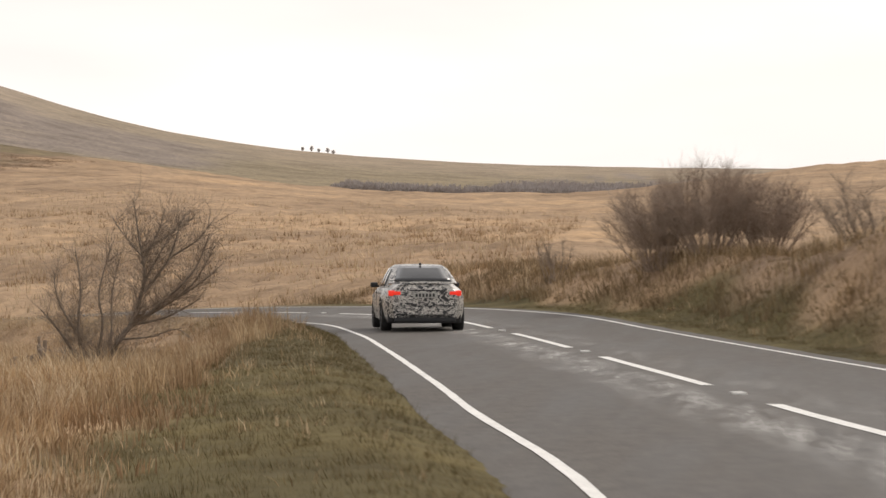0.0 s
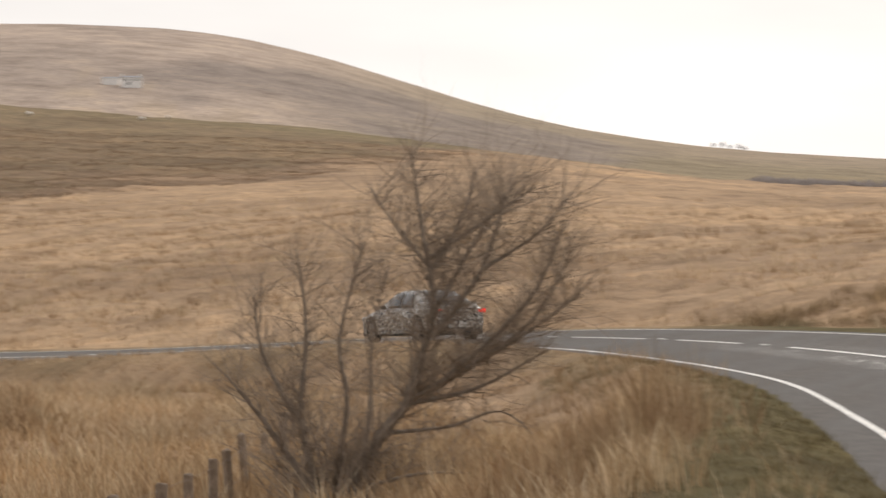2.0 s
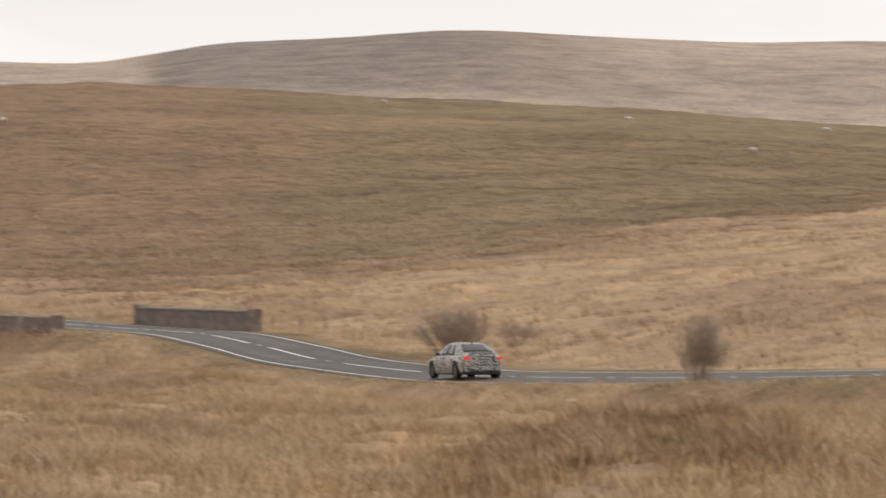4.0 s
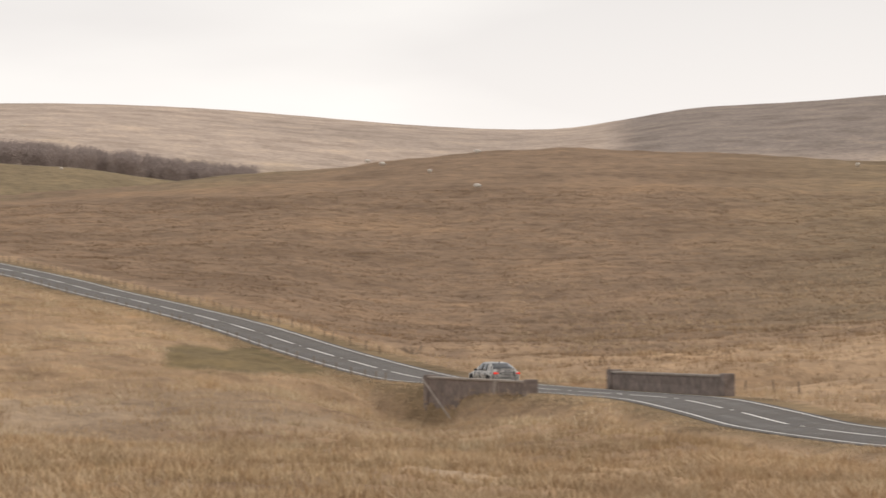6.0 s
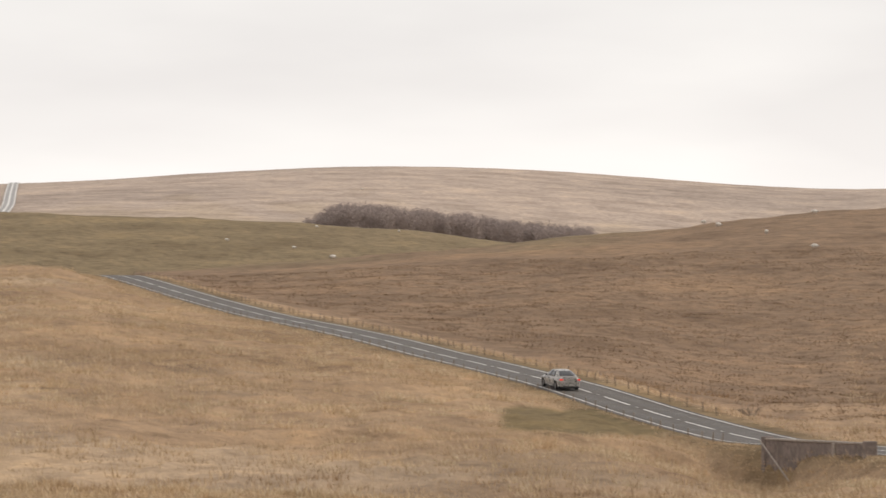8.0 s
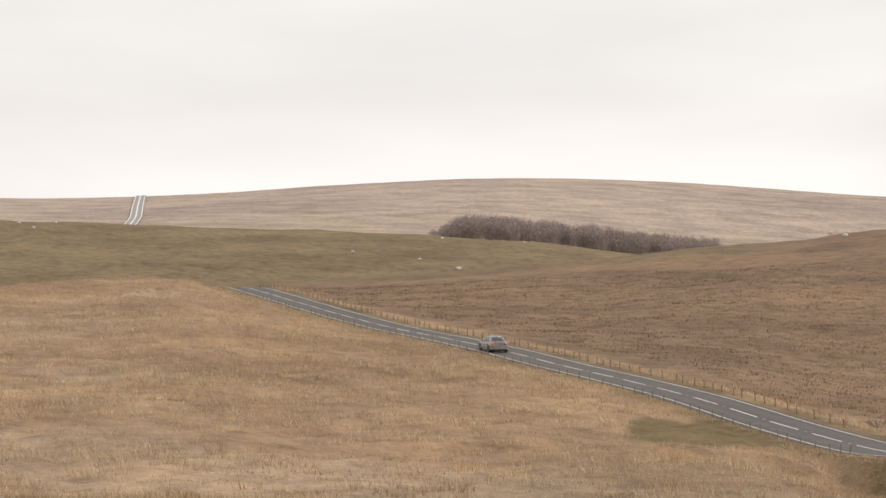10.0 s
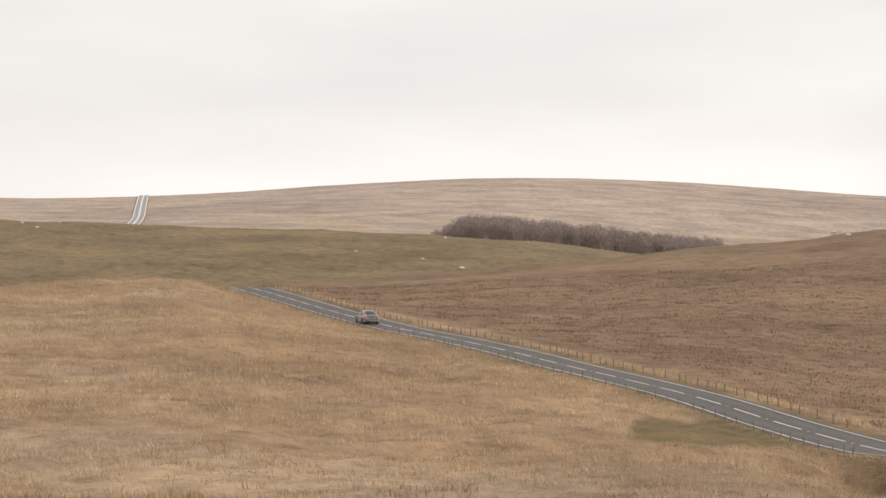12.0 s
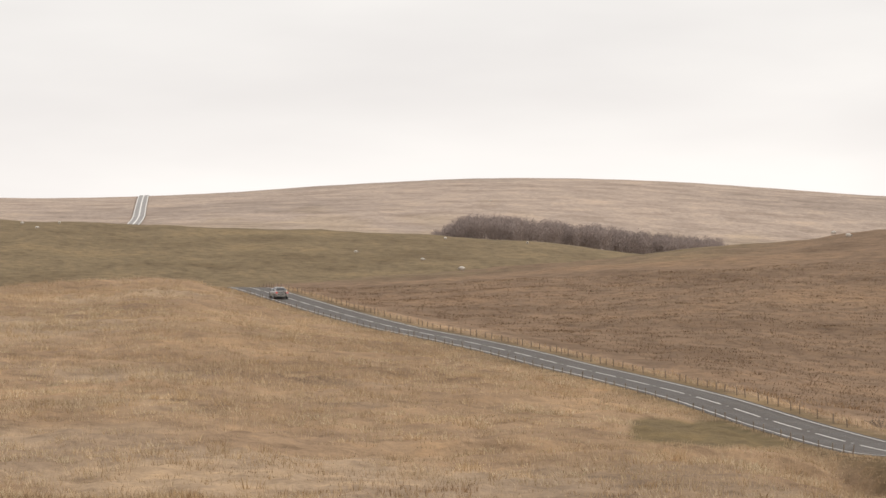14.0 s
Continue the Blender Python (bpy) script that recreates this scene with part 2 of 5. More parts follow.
def part(name, shape, material, parent, label="", at=None):
    if isinstance(shape, bmesh.types.BMesh):
        me = bpy.data.meshes.new(name)
        shape.to_mesh(me)
        shape.free()
    else:
        me = shape
    if material is not None and not me.materials:
        me.materials.append(material)
    ob = new(name, me)
    ob.parent = parent
    if at is not None:
        ob.matrix_basis = at
    if label:
        tagged(ob, label)
    return ob


def box(sx, sy, sz, at=(0, 0, 0), bevel=0.0, segs=2):
    bm = bmesh.new()
    bmesh.ops.create_cube(bm, size=1, matrix=Matrix.Translation(at) @ Matrix.Diagonal((sx, sy, sz, 1)))
    if bevel:
        bmesh.ops.bevel(bm, geom=bm.edges[:], offset=bevel, segments=segs, affect="EDGES", profile=0.6)
    return bm


def join_bm(*bms):
    out = bmesh.new()
    for b in bms:
        me = bpy.data.meshes.new("tmp")
        b.to_mesh(me)
        b.free()
        out.from_mesh(me)
        bpy.data.meshes.remove(me)
    return out


def tube(verts, faces, p, q, r0, r1, sides):
    """Adds a tapered tube from p to q to the lists."""
    d = (q - p).normalized()
    u = d.orthogonal().normalized()
    v = d.cross(u)
    k = len(verts)
    for c, r in ((p, r0), (q, r1)):
        for s in range(sides):
            a = 2 * math.pi * s / sides
            verts.append(c + u * (math.cos(a) * r) + v * (math.sin(a) * r))
    for s in range(sides):
        n = (s + 1) % sides
        faces.append((k + s, k + n, k + sides + n, k + sides + s))


# ---- the lie of the land ----
EYE_Z = 1.5


def smooth01(a, b, x):
    t = np.clip((x - a) / (b - a), 0, 1)
    return t * t * (3 - 2 * t)


# Bearings below are listed in steps of BEAR degrees and distances in steps of REACH metres.
BEAR, REACH = 0.6742, 1.4865


def polar(az, d, z):
    a = radians(az * BEAR)
    return (-d * REACH * math.sin(a), d * REACH * math.cos(a), z)


ROAD_POINTS = [
    (12.0, -104, 0), (11.21, -52, 0.1), (9.67, -23.8, 0.05), (7.07, -6.8, 0.02), (4.74, 7.6, -0.04), (3.45, 15.2, -0.06), (1.42, 27.2, -0.12), (-1.43, 41.0, -0.15),
    (-6.05, 56.6, -0.33), (-11.77, 70.8, -0.57), (-18.6, 81.6, -0.88), (-27.0, 89.0, -1.44), (-36.6, 96.2, -2.04), (-46.5, 103.4, -2.49),
    (-55.5, 110.3, -2.83), (-63.6, 117.6, -3.02), polar(45.1, 95, -2.72), polar(46.8, 100, -2.25), polar(48.4, 106, -1.85), polar(50.0, 112, -1.78),
    polar(51.55, 118.5, -1.75), polar(53.8, 128, -1.6), polar(55.63, 137, -1.37), polar(58.12, 149, 0.07), polar(60.54, 162, 2.1),
    polar(62.67, 175, 3.8), polar(64.21, 186, 5.1), polar(65.75, 198.5, 6.7), polar(67.3, 212, 8.3), polar(68.84, 227.5, 10.0),
    polar(70.39, 246, 12.4), polar(71.63, 265, 14.9), polar(72.4, 279, 16.7), polar(72.95, 290, 17.9), polar(73.4, 305, 18.0), polar(73.9, 330, 16.0),
    polar(74.4, 380, 13.0),
]


def spline(points, step):
    """Points every step metres along a smooth curve through the given ones."""
    out = []
    P = [Vector(p) for p in points]
    for i in range(len(P) - 1):
        p0, p1, p2, p3 = P[max(i - 1, 0)], P[i], P[i + 1], P[min(i + 2, len(P) - 1)]
        n = max(2, int((p2 - p1).length / (step * 0.2)))
        for k in range(n):
            t = k / n
            out.append(0.5 * ((2 * p1) + (p2 - p0) * t + (2 * p0 - 5 * p1 + 4 * p2 - p3) * t * t + (3 * p1 - p0 - 3 * p2 + p3) * t ** 3))
    out.append(P[-1])
    res, acc = [out[0]], 0.0
    for a, b in zip(out, out[1:]):
        acc += (b - a).length
        if acc >= step:
            res.append(b)
            acc = 0.0
    return res


ROAD = spline(ROAD_POINTS, 1.0)
ROAD_S = np.concatenate([[0], np.cumsum([(b - a).length for a, b in zip(ROAD, ROAD[1:])])])
ROAD_XYZ = np.array([tuple(p) for p in ROAD])
HALF = 3.25


def half_at(s):
    """Half the width between the edge lines: the road narrows past the bend and again on the hill."""
    return HALF - 0.45 * float(smooth01(205, 250, s)) - 0.18 * float(smooth01(320, 370, s))


def banking(s):
    """The bend is banked: rise per metre to the right."""
    return 0.055 * smooth01(118, 165, s) * smooth01(268, 238, s)



def road_at(s, off=0.0):
    """The place s metres along the road, off metres right of its middle line, and the heading."""
    x, y, z = (np.interp(s, ROAD_S, ROAD_XYZ[:, k]) for k in range(3))
    a = np.array([np.interp(s + 0.8, ROAD_S, ROAD_XYZ[:, k]) - np.interp(s - 0.8, ROAD_S, ROAD_XYZ[:, k]) for k in range(3)])
    h = a / (np.linalg.norm(a) + 1e-9)
    n = np.array([h[1], -h[0]]) / np.hypot(h[0], h[1])
    return Vector((x + n[0] * off, y + n[1] * off, z + off * float(banking(s)))), h


def road_near(x, y):
    """Signed distance to the road's middle (right positive) and the road's height there."""
    P, S = ROAD_XYZ[::2], ROAD_S[::2]
    tilt = banking(S)
    bank = np.zeros(x.shape)
    best = np.full(x.shape, 1e9)
    side = np.zeros(x.shape)
    zr = np.zeros(x.shape)
    for a, b, tl in zip(P, P[1:], tilt):
        dx, dy = b[0] - a[0], b[1] - a[1]
        L = dx * dx + dy * dy
        t = np.clip(((x - a[0]) * dx + (y - a[1]) * dy) / L, 0, 1)
        ex, ey = x - a[0] - t * dx, y - a[1] - t * dy
        d = np.hypot(ex, ey)
        w = d < best
        best = np.where(w, d, best)
        side = np.where(w, np.sign(ex * dy - ey * dx), side)
        zr = np.where(w, a[2] + t * (b[2] - a[2]), zr)
        bank = np.where(w, tl, bank)
    return best * side, zr + bank * np.clip(best * side, -4.4, 4.4)


# Heights of the land by bearing (degrees left of north): elevation seen from the roadside, and distance, of its ridges.
def table(az, pairs):
    p = np.array(pairs, float)
    return sum(np.interp(az + o, p[:, 0], p[:, 1]) for o in (-1.3, -0.65, 0, 0.65, 1.3)) / 5


def land(x, y):
    az = np.clip(np.degrees(np.arctan2(-x, y)) / BEAR, -180, 180)
    d = np.hypot(x, y) / REACH
    tan = lambda e: np.tan(np.radians(e))
    road_d = table(az, [(-180, 30), (-20, 30), (3, 22), (10, 40), (15, 52), (20, 57), (25, 62), (31, 69), (36, 76), (42, 89), (45, 95), (50, 112), (55.6, 137), (60.5, 162),
                        (65.75, 198), (70.4, 246), (72.9, 288), (76, 290), (82, 270), (95, 240), (130, 120), (180, 30)])
    road_z = table(az, [(-180, 0), (3, 0), (10, -0.38), (15, -0.65), (20, -0.97), (25, -1.4), (31, -1.98), (36, -2.45), (42, -3.0), (45, -2.72), (50, -1.8), (55.6, -1.4), (58.1, 0.1),
                        (60.5, 2.1), (62.7, 3.8), (65.75, 6.7), (68.8, 10), (70.4, 12.4), (72.9, 17.9), (73.4, 18.3), (74.6, 20.4), (77.3, 18.4), (82, 16.5), (95, 10), (130, 4), (180, 0)])
    z1 = table(az, [(-180, 0), (-20, 0), (5, -0.05), (16, -0.6), (24, -0.95), (40, -1.1), (80, -1.2), (130, -0.6), (180, 0)])
    d2 = table(az, [(-180, 20), (5, 17), (20, 42), (30, 52), (34, 50), (36, 40), (40, 40), (44, 52), (56, 88), (80, 100), (130, 60), (180, 20)])
    z2 = table(az, [(-180, 0), (5, 0), (14, -0.75), (20, -1.6), (30, -2.3), (33.5, -2.35), (36, -1.75), (39, -2.15), (41, -2.9), (44, -3.3), (52, -3.7), (60, -3.5), (80, -2.8), (130, 0), (180, 0)])
    el5 = table(az, [(-40, 0.8), (-12, 0.8), (0, 1.0), (10, 1.5), (18, 2.2), (24, 1.88), (29, 1.56), (34, 1.17), (38, 0.9), (43, 0.6), (46, 0.3), (52, 0.0), (56, 0.1), (60, 1.0), (66, 2.0), (73, 3.3), (80, 3.0)])
    d5 = table(az, [(-40, 120), (0, 140), (20, 220), (35, 190), (50, 190), (56, 190), (60, 190), (66, 225), (70, 262), (73, 305), (80, 300)])
    el6 = table(az, [(-60, 3.2), (-30, 3.2), (-12, 3.0), (-3, 2.6), (0, 2.15), (4, 1.72), (9, 1.7), (12, 1.85), (15, 2.2), (18, 2.65), (22, 3.18), (25, 3.5), (27.6, 3.64), (30.7, 3.85), (33.5, 4.08), (36.9, 4.36), (39.9, 4.53), (42.9, 4.63),
                     (45.1, 4.8), (48.1, 4.93), (52, 5.08), (54.9, 4.86), (57.3, 4.55), (59.7, 4.34), (61.8, 4.14), (64.2, 3.94), (67.3, 3.64), (70.4, 3.45), (73, 3.2), (80, 3.0), (110, 3)])
    d6 = table(az, [(-60, 260), (0, 330), (25, 420), (40, 430), (52, 430), (62, 400), (73, 370), (80, 360), (110, 330)])
    el8 = table(az, [(-60, 1.6), (0, 1.3), (10, 1.4), (20, 2.0), (40, 3.0), (55, 3.4), (61.6, 4.05), (64.2, 4.45), (66.5, 4.63), (68.85, 4.72), (71.6, 4.85), (73.5, 4.86), (77.3, 4.99), (79.5, 5.1), (90, 5.2), (120, 4)])
    el10 = table(az, [(-70, 4.2), (-40, 3.2), (-22, 3.5), (-12, 3.25), (-7, 2.5), (-2, 2.3), (3, 2.35), (7.4, 2.45), (11.9, 2.72), (14.8, 3.05), (17.8, 3.6), (20.8, 4.5), (23.7, 5.4), (26.7, 6.02), (31.3, 6.2), (33, 6.1), (36.8, 6.28), (39.9, 6.45),
                      (41, 6.57), (43.5, 6.4), (45.5, 6.24), (47.3, 6.21), (49.07, 6.05), (50.6, 5.62), (52.6, 5.53), (55.7, 5.68), (58.8, 5.94), (61.9, 6.16), (64.2, 6.21), (66.5, 6.23),
                      (68.85, 6.11), (71.3, 5.97), (73.5, 5.77), (75.8, 5.69), (76.9, 5.62), (79.6, 5.6), (90, 5.6), (120, 4)])
    back = smooth01(95, 130, np.abs(az - 20))
    ks_d = [0 * d, 10 + 0 * d, d2, np.maximum(road_d - 8, d2 + 1), road_d + 8, np.maximum(d5, road_d + 25), d6, d6 + 110, 650 + 0 * d, 850 + 0 * d, 1500 + 0 * d, 2100 + 0 * d, 5000 + 0 * d]
    zc = lambda dd, el: EYE_Z + dd * tan(el)
    z6, z8, z10 = zc(d6, el6), zc(650, el8), zc(1500, el10)
    dip7 = np.minimum(z6, zc(d6 + 110, np.minimum(el6, el8) - 0.35))
    dip9 = zc(850, np.minimum(np.minimum(el8, el10) - 0.3, el10 - 1.2))
    ks_z = [0 * d, z1, z2, np.where(az > 66, road_z - 1.1, road_z - 0.9) - 2.0 * np.exp(-((az - 55.6) / 2.0) ** 2), road_z + 0.1, np.maximum(zc(ks_d[5], el5), road_z + 0.3), z6, dip7, z8, dip9, z10, z10 * 0.8, z10 * 0.3]
    z = np.zeros_like(d)
    for k in range(len(ks_d) - 1):
        a, b = ks_d[k], ks_d[k + 1]
        t = np.clip((d - a) / np.maximum(b - a, 1e-6), 0, 1)
        # crests are rounded, slopes straight
        if k in (5, 6, 7, 8, 9, 10):
            t = 0.6 * t + 0.4 * t * t * (3 - 2 * t)
        z = np.where((d >= a) & (d < b), ks_z[k] + t * (ks_z[k + 1] - ks_z[k]), z)
    z = z * (1 - back) + back * (0.0 + 0.02 * np.maximum(d - 60, 0))
    # unevenness of the moor
    far = smooth01(25, 120, d)
    z = z + far * 0.25 * (np.sin(x * 0.13 + 2 * np.sin(y * 0.05)) * np.cos(y * 0.17 + 1.3)) * smooth01(3000, 200, d)
    return z, az, d


def value_noise(x, y, size, seed):
    """Smooth noise from -1 to 1 on a grid of that size."""
    u, v = x / size, y / size
    i, j = np.floor(u).astype(np.int64), np.floor(v).astype(np.int64)
    fu, fv = u - i, v - j
    fu, fv = fu * fu * (3 - 2 * fu), fv * fv * (3 - 2 * fv)

    def corner(a, b):
        h = (a * 374761393 + b * 668265263 + seed * 974711) & 0x7FFFFFFF
        h = ((h ^ (h >> 13)) * 1274126177) & 0x7FFFFFFF
        return ((h ^ (h >> 16)) & 0xFFFF) / 32767.5 - 1
    top = corner(i, j) * (1 - fu) + corner(i + 1, j) * fu
    low = corner(i, j + 1) * (1 - fu) + corner(i + 1, j + 1) * fu
    return top * (1 - fv) + low * fv


def tussocks(x, y, s, d):
    """Humps of grass on the moor, away from the road."""
    a = np.abs(value_noise(x, y, 1.5, 1))
    b = value_noise(x + 0.4 * y, y, 4.0, 2)
    c = value_noise(x, y - 0.3 * x, 13.0, 3)
    lift = 0.42 * (0.45 - a) * (0.6 + 0.5 * b) + 0.12 * b + 0.22 * c * smooth01(40, 90, d)
    return lift * smooth01(4.6, 9.5, np.abs(s)) * smooth01(14, 34, d) * smooth01(1500, 350, d) * (1 + 0.5 * smooth01(70, 200, d) * (s < 0))


def ground_height(x, y):
    x, y = np.asarray(x, float), np.asarray(y, float)
    z, az, d = land(x, y)
    s, zr = road_near(x, y)
    a = np.abs(s)
    near = 1 - smooth01(70, 110, d)
    # the bank beside the bend, and the hump and slope of the inner verge
    bank = near * (s > 0) * ((1.1 + 0.95 * smooth01(60, 30, y)) * smooth01(4.4, 7.4, a) + 0.6 * smooth01(10, 30, a)) * smooth01(74, 50, y)
    hump = near * (s < 0) * (0.16 * smooth01(3.8, 4.7, a) * smooth01(7.5, 5.0, a))
    reach = np.where((az > 13) & (az < 50) & (s < 0), 6.6, np.where((az > 51) & (az < 58.5) & (s < 0), 6.2, np.where(d < 60, 9.0, 12.0)))
    w = np.clip((a - 4.3) / (reach - 4.3), 0, 1)
    w = w * w * (3 - 2 * w)
    z = (zr - 0.016) * (1 - w) + z * w + bank + hump
    # turf laps over the asphalt's edge before the bend
    z = z + near * 0.05 * smooth01(3.66, 3.95, a) * smooth01(5.2, 4.2, a)
    # stream bed under the bridge
    bx, by, bz = polar(53.2, 124, 0)
    ux, uy = math.sin(radians(35)), math.cos(radians(35))
    along = (x - bx) * ux + (y - by) * uy
    across = (x - bx) * uy - (y - by) * ux
    z = z - 2.2 * smooth01(6.5, 2.2, np.abs(across)) * smooth01(3.6, 5.4, a) * smooth01(45, 15, np.abs(along))
    return z + tussocks(x, y, s, d), s, az, d


# ---- ground sheet ----
COVER = {
    "tan": (0.405, 0.285, 0.182), "rust": (0.26, 0.175, 0.105), "brown": (0.234, 0.162, 0.108), "olive": (0.205, 0.172, 0.098),
    # "far" is dead grass with distance haze put into its colour
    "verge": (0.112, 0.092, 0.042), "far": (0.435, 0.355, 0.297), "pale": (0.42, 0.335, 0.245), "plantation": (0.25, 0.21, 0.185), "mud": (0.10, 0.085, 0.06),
}


def green_patch(az, d, z, s):
    """The mown green corner in the field below the climbing road, from 0 to 1."""
    el = np.degrees(np.arctan2(z - EYE_Z, d))
    return smooth01(2.3, 2.05, np.abs(az - 60.25)) * smooth01(0.36, 0.3, np.abs(el + 0.77 - 0.05 * (az - 60.25))) * (s < -4.2) * (d < 175)


def cover_colour(x, y, z, s, az, d):
    c = {k: np.array(v) for k, v in COVER.items()}
    col = np.tile(c["tan"], (len(x), 1))

    def lay(colour, w):
        nonlocal col
        col = col * (1 - w[:, None]) + c[colour] * w[:, None]

    wob = 1.0 + 0.08 * np.sin(x * 0.071 + 1.1) * np.cos(y * 0.093) + 0.05 * np.sin(x * 0.23 - y * 0.19)
    dd = d * wob
    el = np.degrees(np.arctan2(z - EYE_Z, d))
    outer = s > 0
    a0 = np.abs(s)
    lim5 = table(az, [(-40, 900), (14, 900), (17, 420), (20, 300), (24, 235), (35, 180), (46, 150), (52, 140), (56, 150), (60, 160), (64, 190), (70, 240), (73, 295), (80, 300)])
    lay("brown", smooth01(0.95, 1.12, dd / lim5) * smooth01(12, 18, az) * (outer | (d > 250)))
    lay("olive", 0.32 * smooth01(1.05, 1.2, dd / lim5) * smooth01(50, 42, az) * smooth01(12, 18, az) * outer)
    lay("olive", smooth01(320, 400, dd) * smooth01(50, 20, az) * smooth01(12, 18, az) * 0.6)
    lay("olive", smooth01(340, 420, dd) * smooth01(56, 62, az) * 0.6)
    lay("olive", 0.8 * smooth01(345, 400, d) * smooth01(26, 20, az))
    lay("rust", 0.5 * smooth01(0.2, 0.8, np.sin(x * 0.11) * np.cos(y * 0.083 + 2)) * (d < 300) * ~outer)
    lay("tan", smooth01(5, 6, np.abs(s)) * np.where(az > 54, smooth01(10, 8, np.abs(s)), smooth01(30, 15, np.abs(s))) * outer * (d > 60) * 0.6)
    lay("rust", 0.35 * ~outer * smooth01(54, 58, az) * (d < 300))
    lay("brown", 0.45 * smooth01(0.0, 0.8, np.sin(x * 0.052 + 1.3 * np.sin(y * 0.031)) * np.cos(y * 0.044 + 0.7) + 0.4 * np.sin(x * 0.17 - y * 0.12)) * ~outer * smooth01(56, 60, az) * (d < 300))
    # beyond the valley the haze-paled colour takes over
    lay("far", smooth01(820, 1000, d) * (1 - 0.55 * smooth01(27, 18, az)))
    lay("plantation", 0.32 * smooth01(0.05, 0.75, np.sin(x * 0.0071 + 1.2 * np.sin(y * 0.009)) * np.cos(d * 0.021 + 0.9) + 0.5 * np.sin(x * 0.023 + d * 0.017)) * smooth01(900, 1050, d) * smooth01(24, 30, az))
    lay("olive", 0.5 * smooth01(850, 1000, d) * smooth01(1350, 1150, d) * smooth01(26, 12, az))
    wood = value_noise(x, y, 120.0, 21) + 0.5 * value_noise(x, y, 45.0, 22)
    lay("plantation", 0.85 * smooth01(1090, 1130, d + 60 * wood) * smooth01(1330, 1290, d + 60 * wood) * smooth01(14, 16, az + wood) * smooth01(29, 27, az + wood))
    lay("plantation", 0.4 * smooth01(1050, 1150, d) * smooth01(1360, 1270, d) * smooth01(27, 30, az) * smooth01(44, 34, az))
    lay("plantation", 0.95 * smooth01(1120, 1170, d) * smooth01(35, 42, az) * smooth01(50.6, 49.4, az))
    lay("plantation", 0.85 * smooth01(1000, 1030, dd) * smooth01(1240, 1200, dd) * smooth01(8, 4, az) * smooth01(-16, -8, az))
    lay("pale", 0.5 * smooth01(900, 960, dd) * smooth01(1080, 1020, dd) * smooth01(22, 26, az))
    lay("brown", 0.9 * outer * smooth01(5, 7, s) * smooth01(30, 20, s) * smooth01(66, 50, y) * (x > -6))
    patch = value_noise(x, y, 26.0, 7) + 0.6 * value_noise(x, y, 9.0, 8)
    field = smooth01(8, 14, a0) * (d > 30) * (d < 330)
    lay("rust", 0.34 * smooth01(0.1, 0.7, patch) * field * ~outer)
    lay("pale", 0.45 * smooth01(-0.1, -0.7, patch) * field * ~outer * (d > 60))
    lay("brown", 0.35 * smooth01(0.25, 0.8, value_noise(x, y, 17.0, 9) + 0.5 * value_noise(x, y, 6.0, 10)) * field)
    # grass verges, short and green beside the carriageway
    a = np.abs(s)
    lay("verge", smooth01(6.0, 4.9, a - 1.7 * (s < 0) * smooth01(18, 8, y) + 0.5 * np.sin(x * 0.8) + 0.4 * np.cos(y * 0.6)) * (d < 75) * (1 - 0.6 * smooth01(9, 15, az)))
    lay("verge", 0.55 * smooth01(5.6, 4.6, a) * (d >= 75) * (d < 320))
    lay("verge", 0.75 * green_patch(az, d, z, s))
    return col


def ground_sheet():
    az = np.concatenate([np.arange(-180, -21, 0.75), np.arange(-21, 59, 0.2), np.arange(59, 180, 3.0)])
    rings = [0.6]
    while rings[-1] < 4800:
        rings.append(rings[-1] * (1.013 if 20 < rings[-1] < 700 else 1.03) + 0.02)
    r = np.minimum(np.array(rings), 4930)
    A, R = np.meshgrid(np.radians(az), r)
    x, y = (-R * np.sin(A)).ravel(), (R * np.cos(A)).ravel()
    z, s, aa, d = ground_height(x, y)
    n = len(az)
    rng = np.random.default_rng(4)
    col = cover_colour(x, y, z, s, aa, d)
    z = z + smooth01(4.6, 8, np.abs(s)) * smooth01(8, 30, d) * smooth01(1500, 300, d) * rng.uniform(-0.04, 0.06, len(z))
    idx = np.arange(len(r) * n).reshape(len(r), n)
    nxt = np.roll(idx, -1, axis=1)
    faces = np.stack([idx[:-1].ravel(), idx[1:].ravel(), nxt[1:].ravel(), nxt[:-1].ravel()], 1)[:, ::-1]
    verts = np.stack([x, y, z], 1)
    me = bpy.data.meshes.new("ground")
    hub = len(verts)
    verts = np.vstack([verts, [[0, 0, float(np.mean(z[:n]))]]])
    col = np.vstack([col, col[:1]])
    fl = faces.tolist() + [(hub, int(idx[0, k]), int(nxt[0, k])) for k in range(n)]
    me.from_pydata(verts.tolist(), [], fl)
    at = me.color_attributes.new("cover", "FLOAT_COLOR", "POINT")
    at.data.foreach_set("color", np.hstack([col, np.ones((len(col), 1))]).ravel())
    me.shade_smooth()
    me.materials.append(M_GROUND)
    me.update()
    bm = bmesh.new()
    bm.from_mesh(me)
    bmesh.ops.recalc_face_normals(bm, faces=bm.faces)
    bm.to_mesh(me)
    bm.free()
    if sum(p.normal.z for p in list(me.polygons)[:2000]) < 0:
        me.flip_normals()
    return tagged(new("ground", me), "rolling moorland of dead tan grass and brown heather", "ground", kind="structure")


GROUND = ground_sheet()


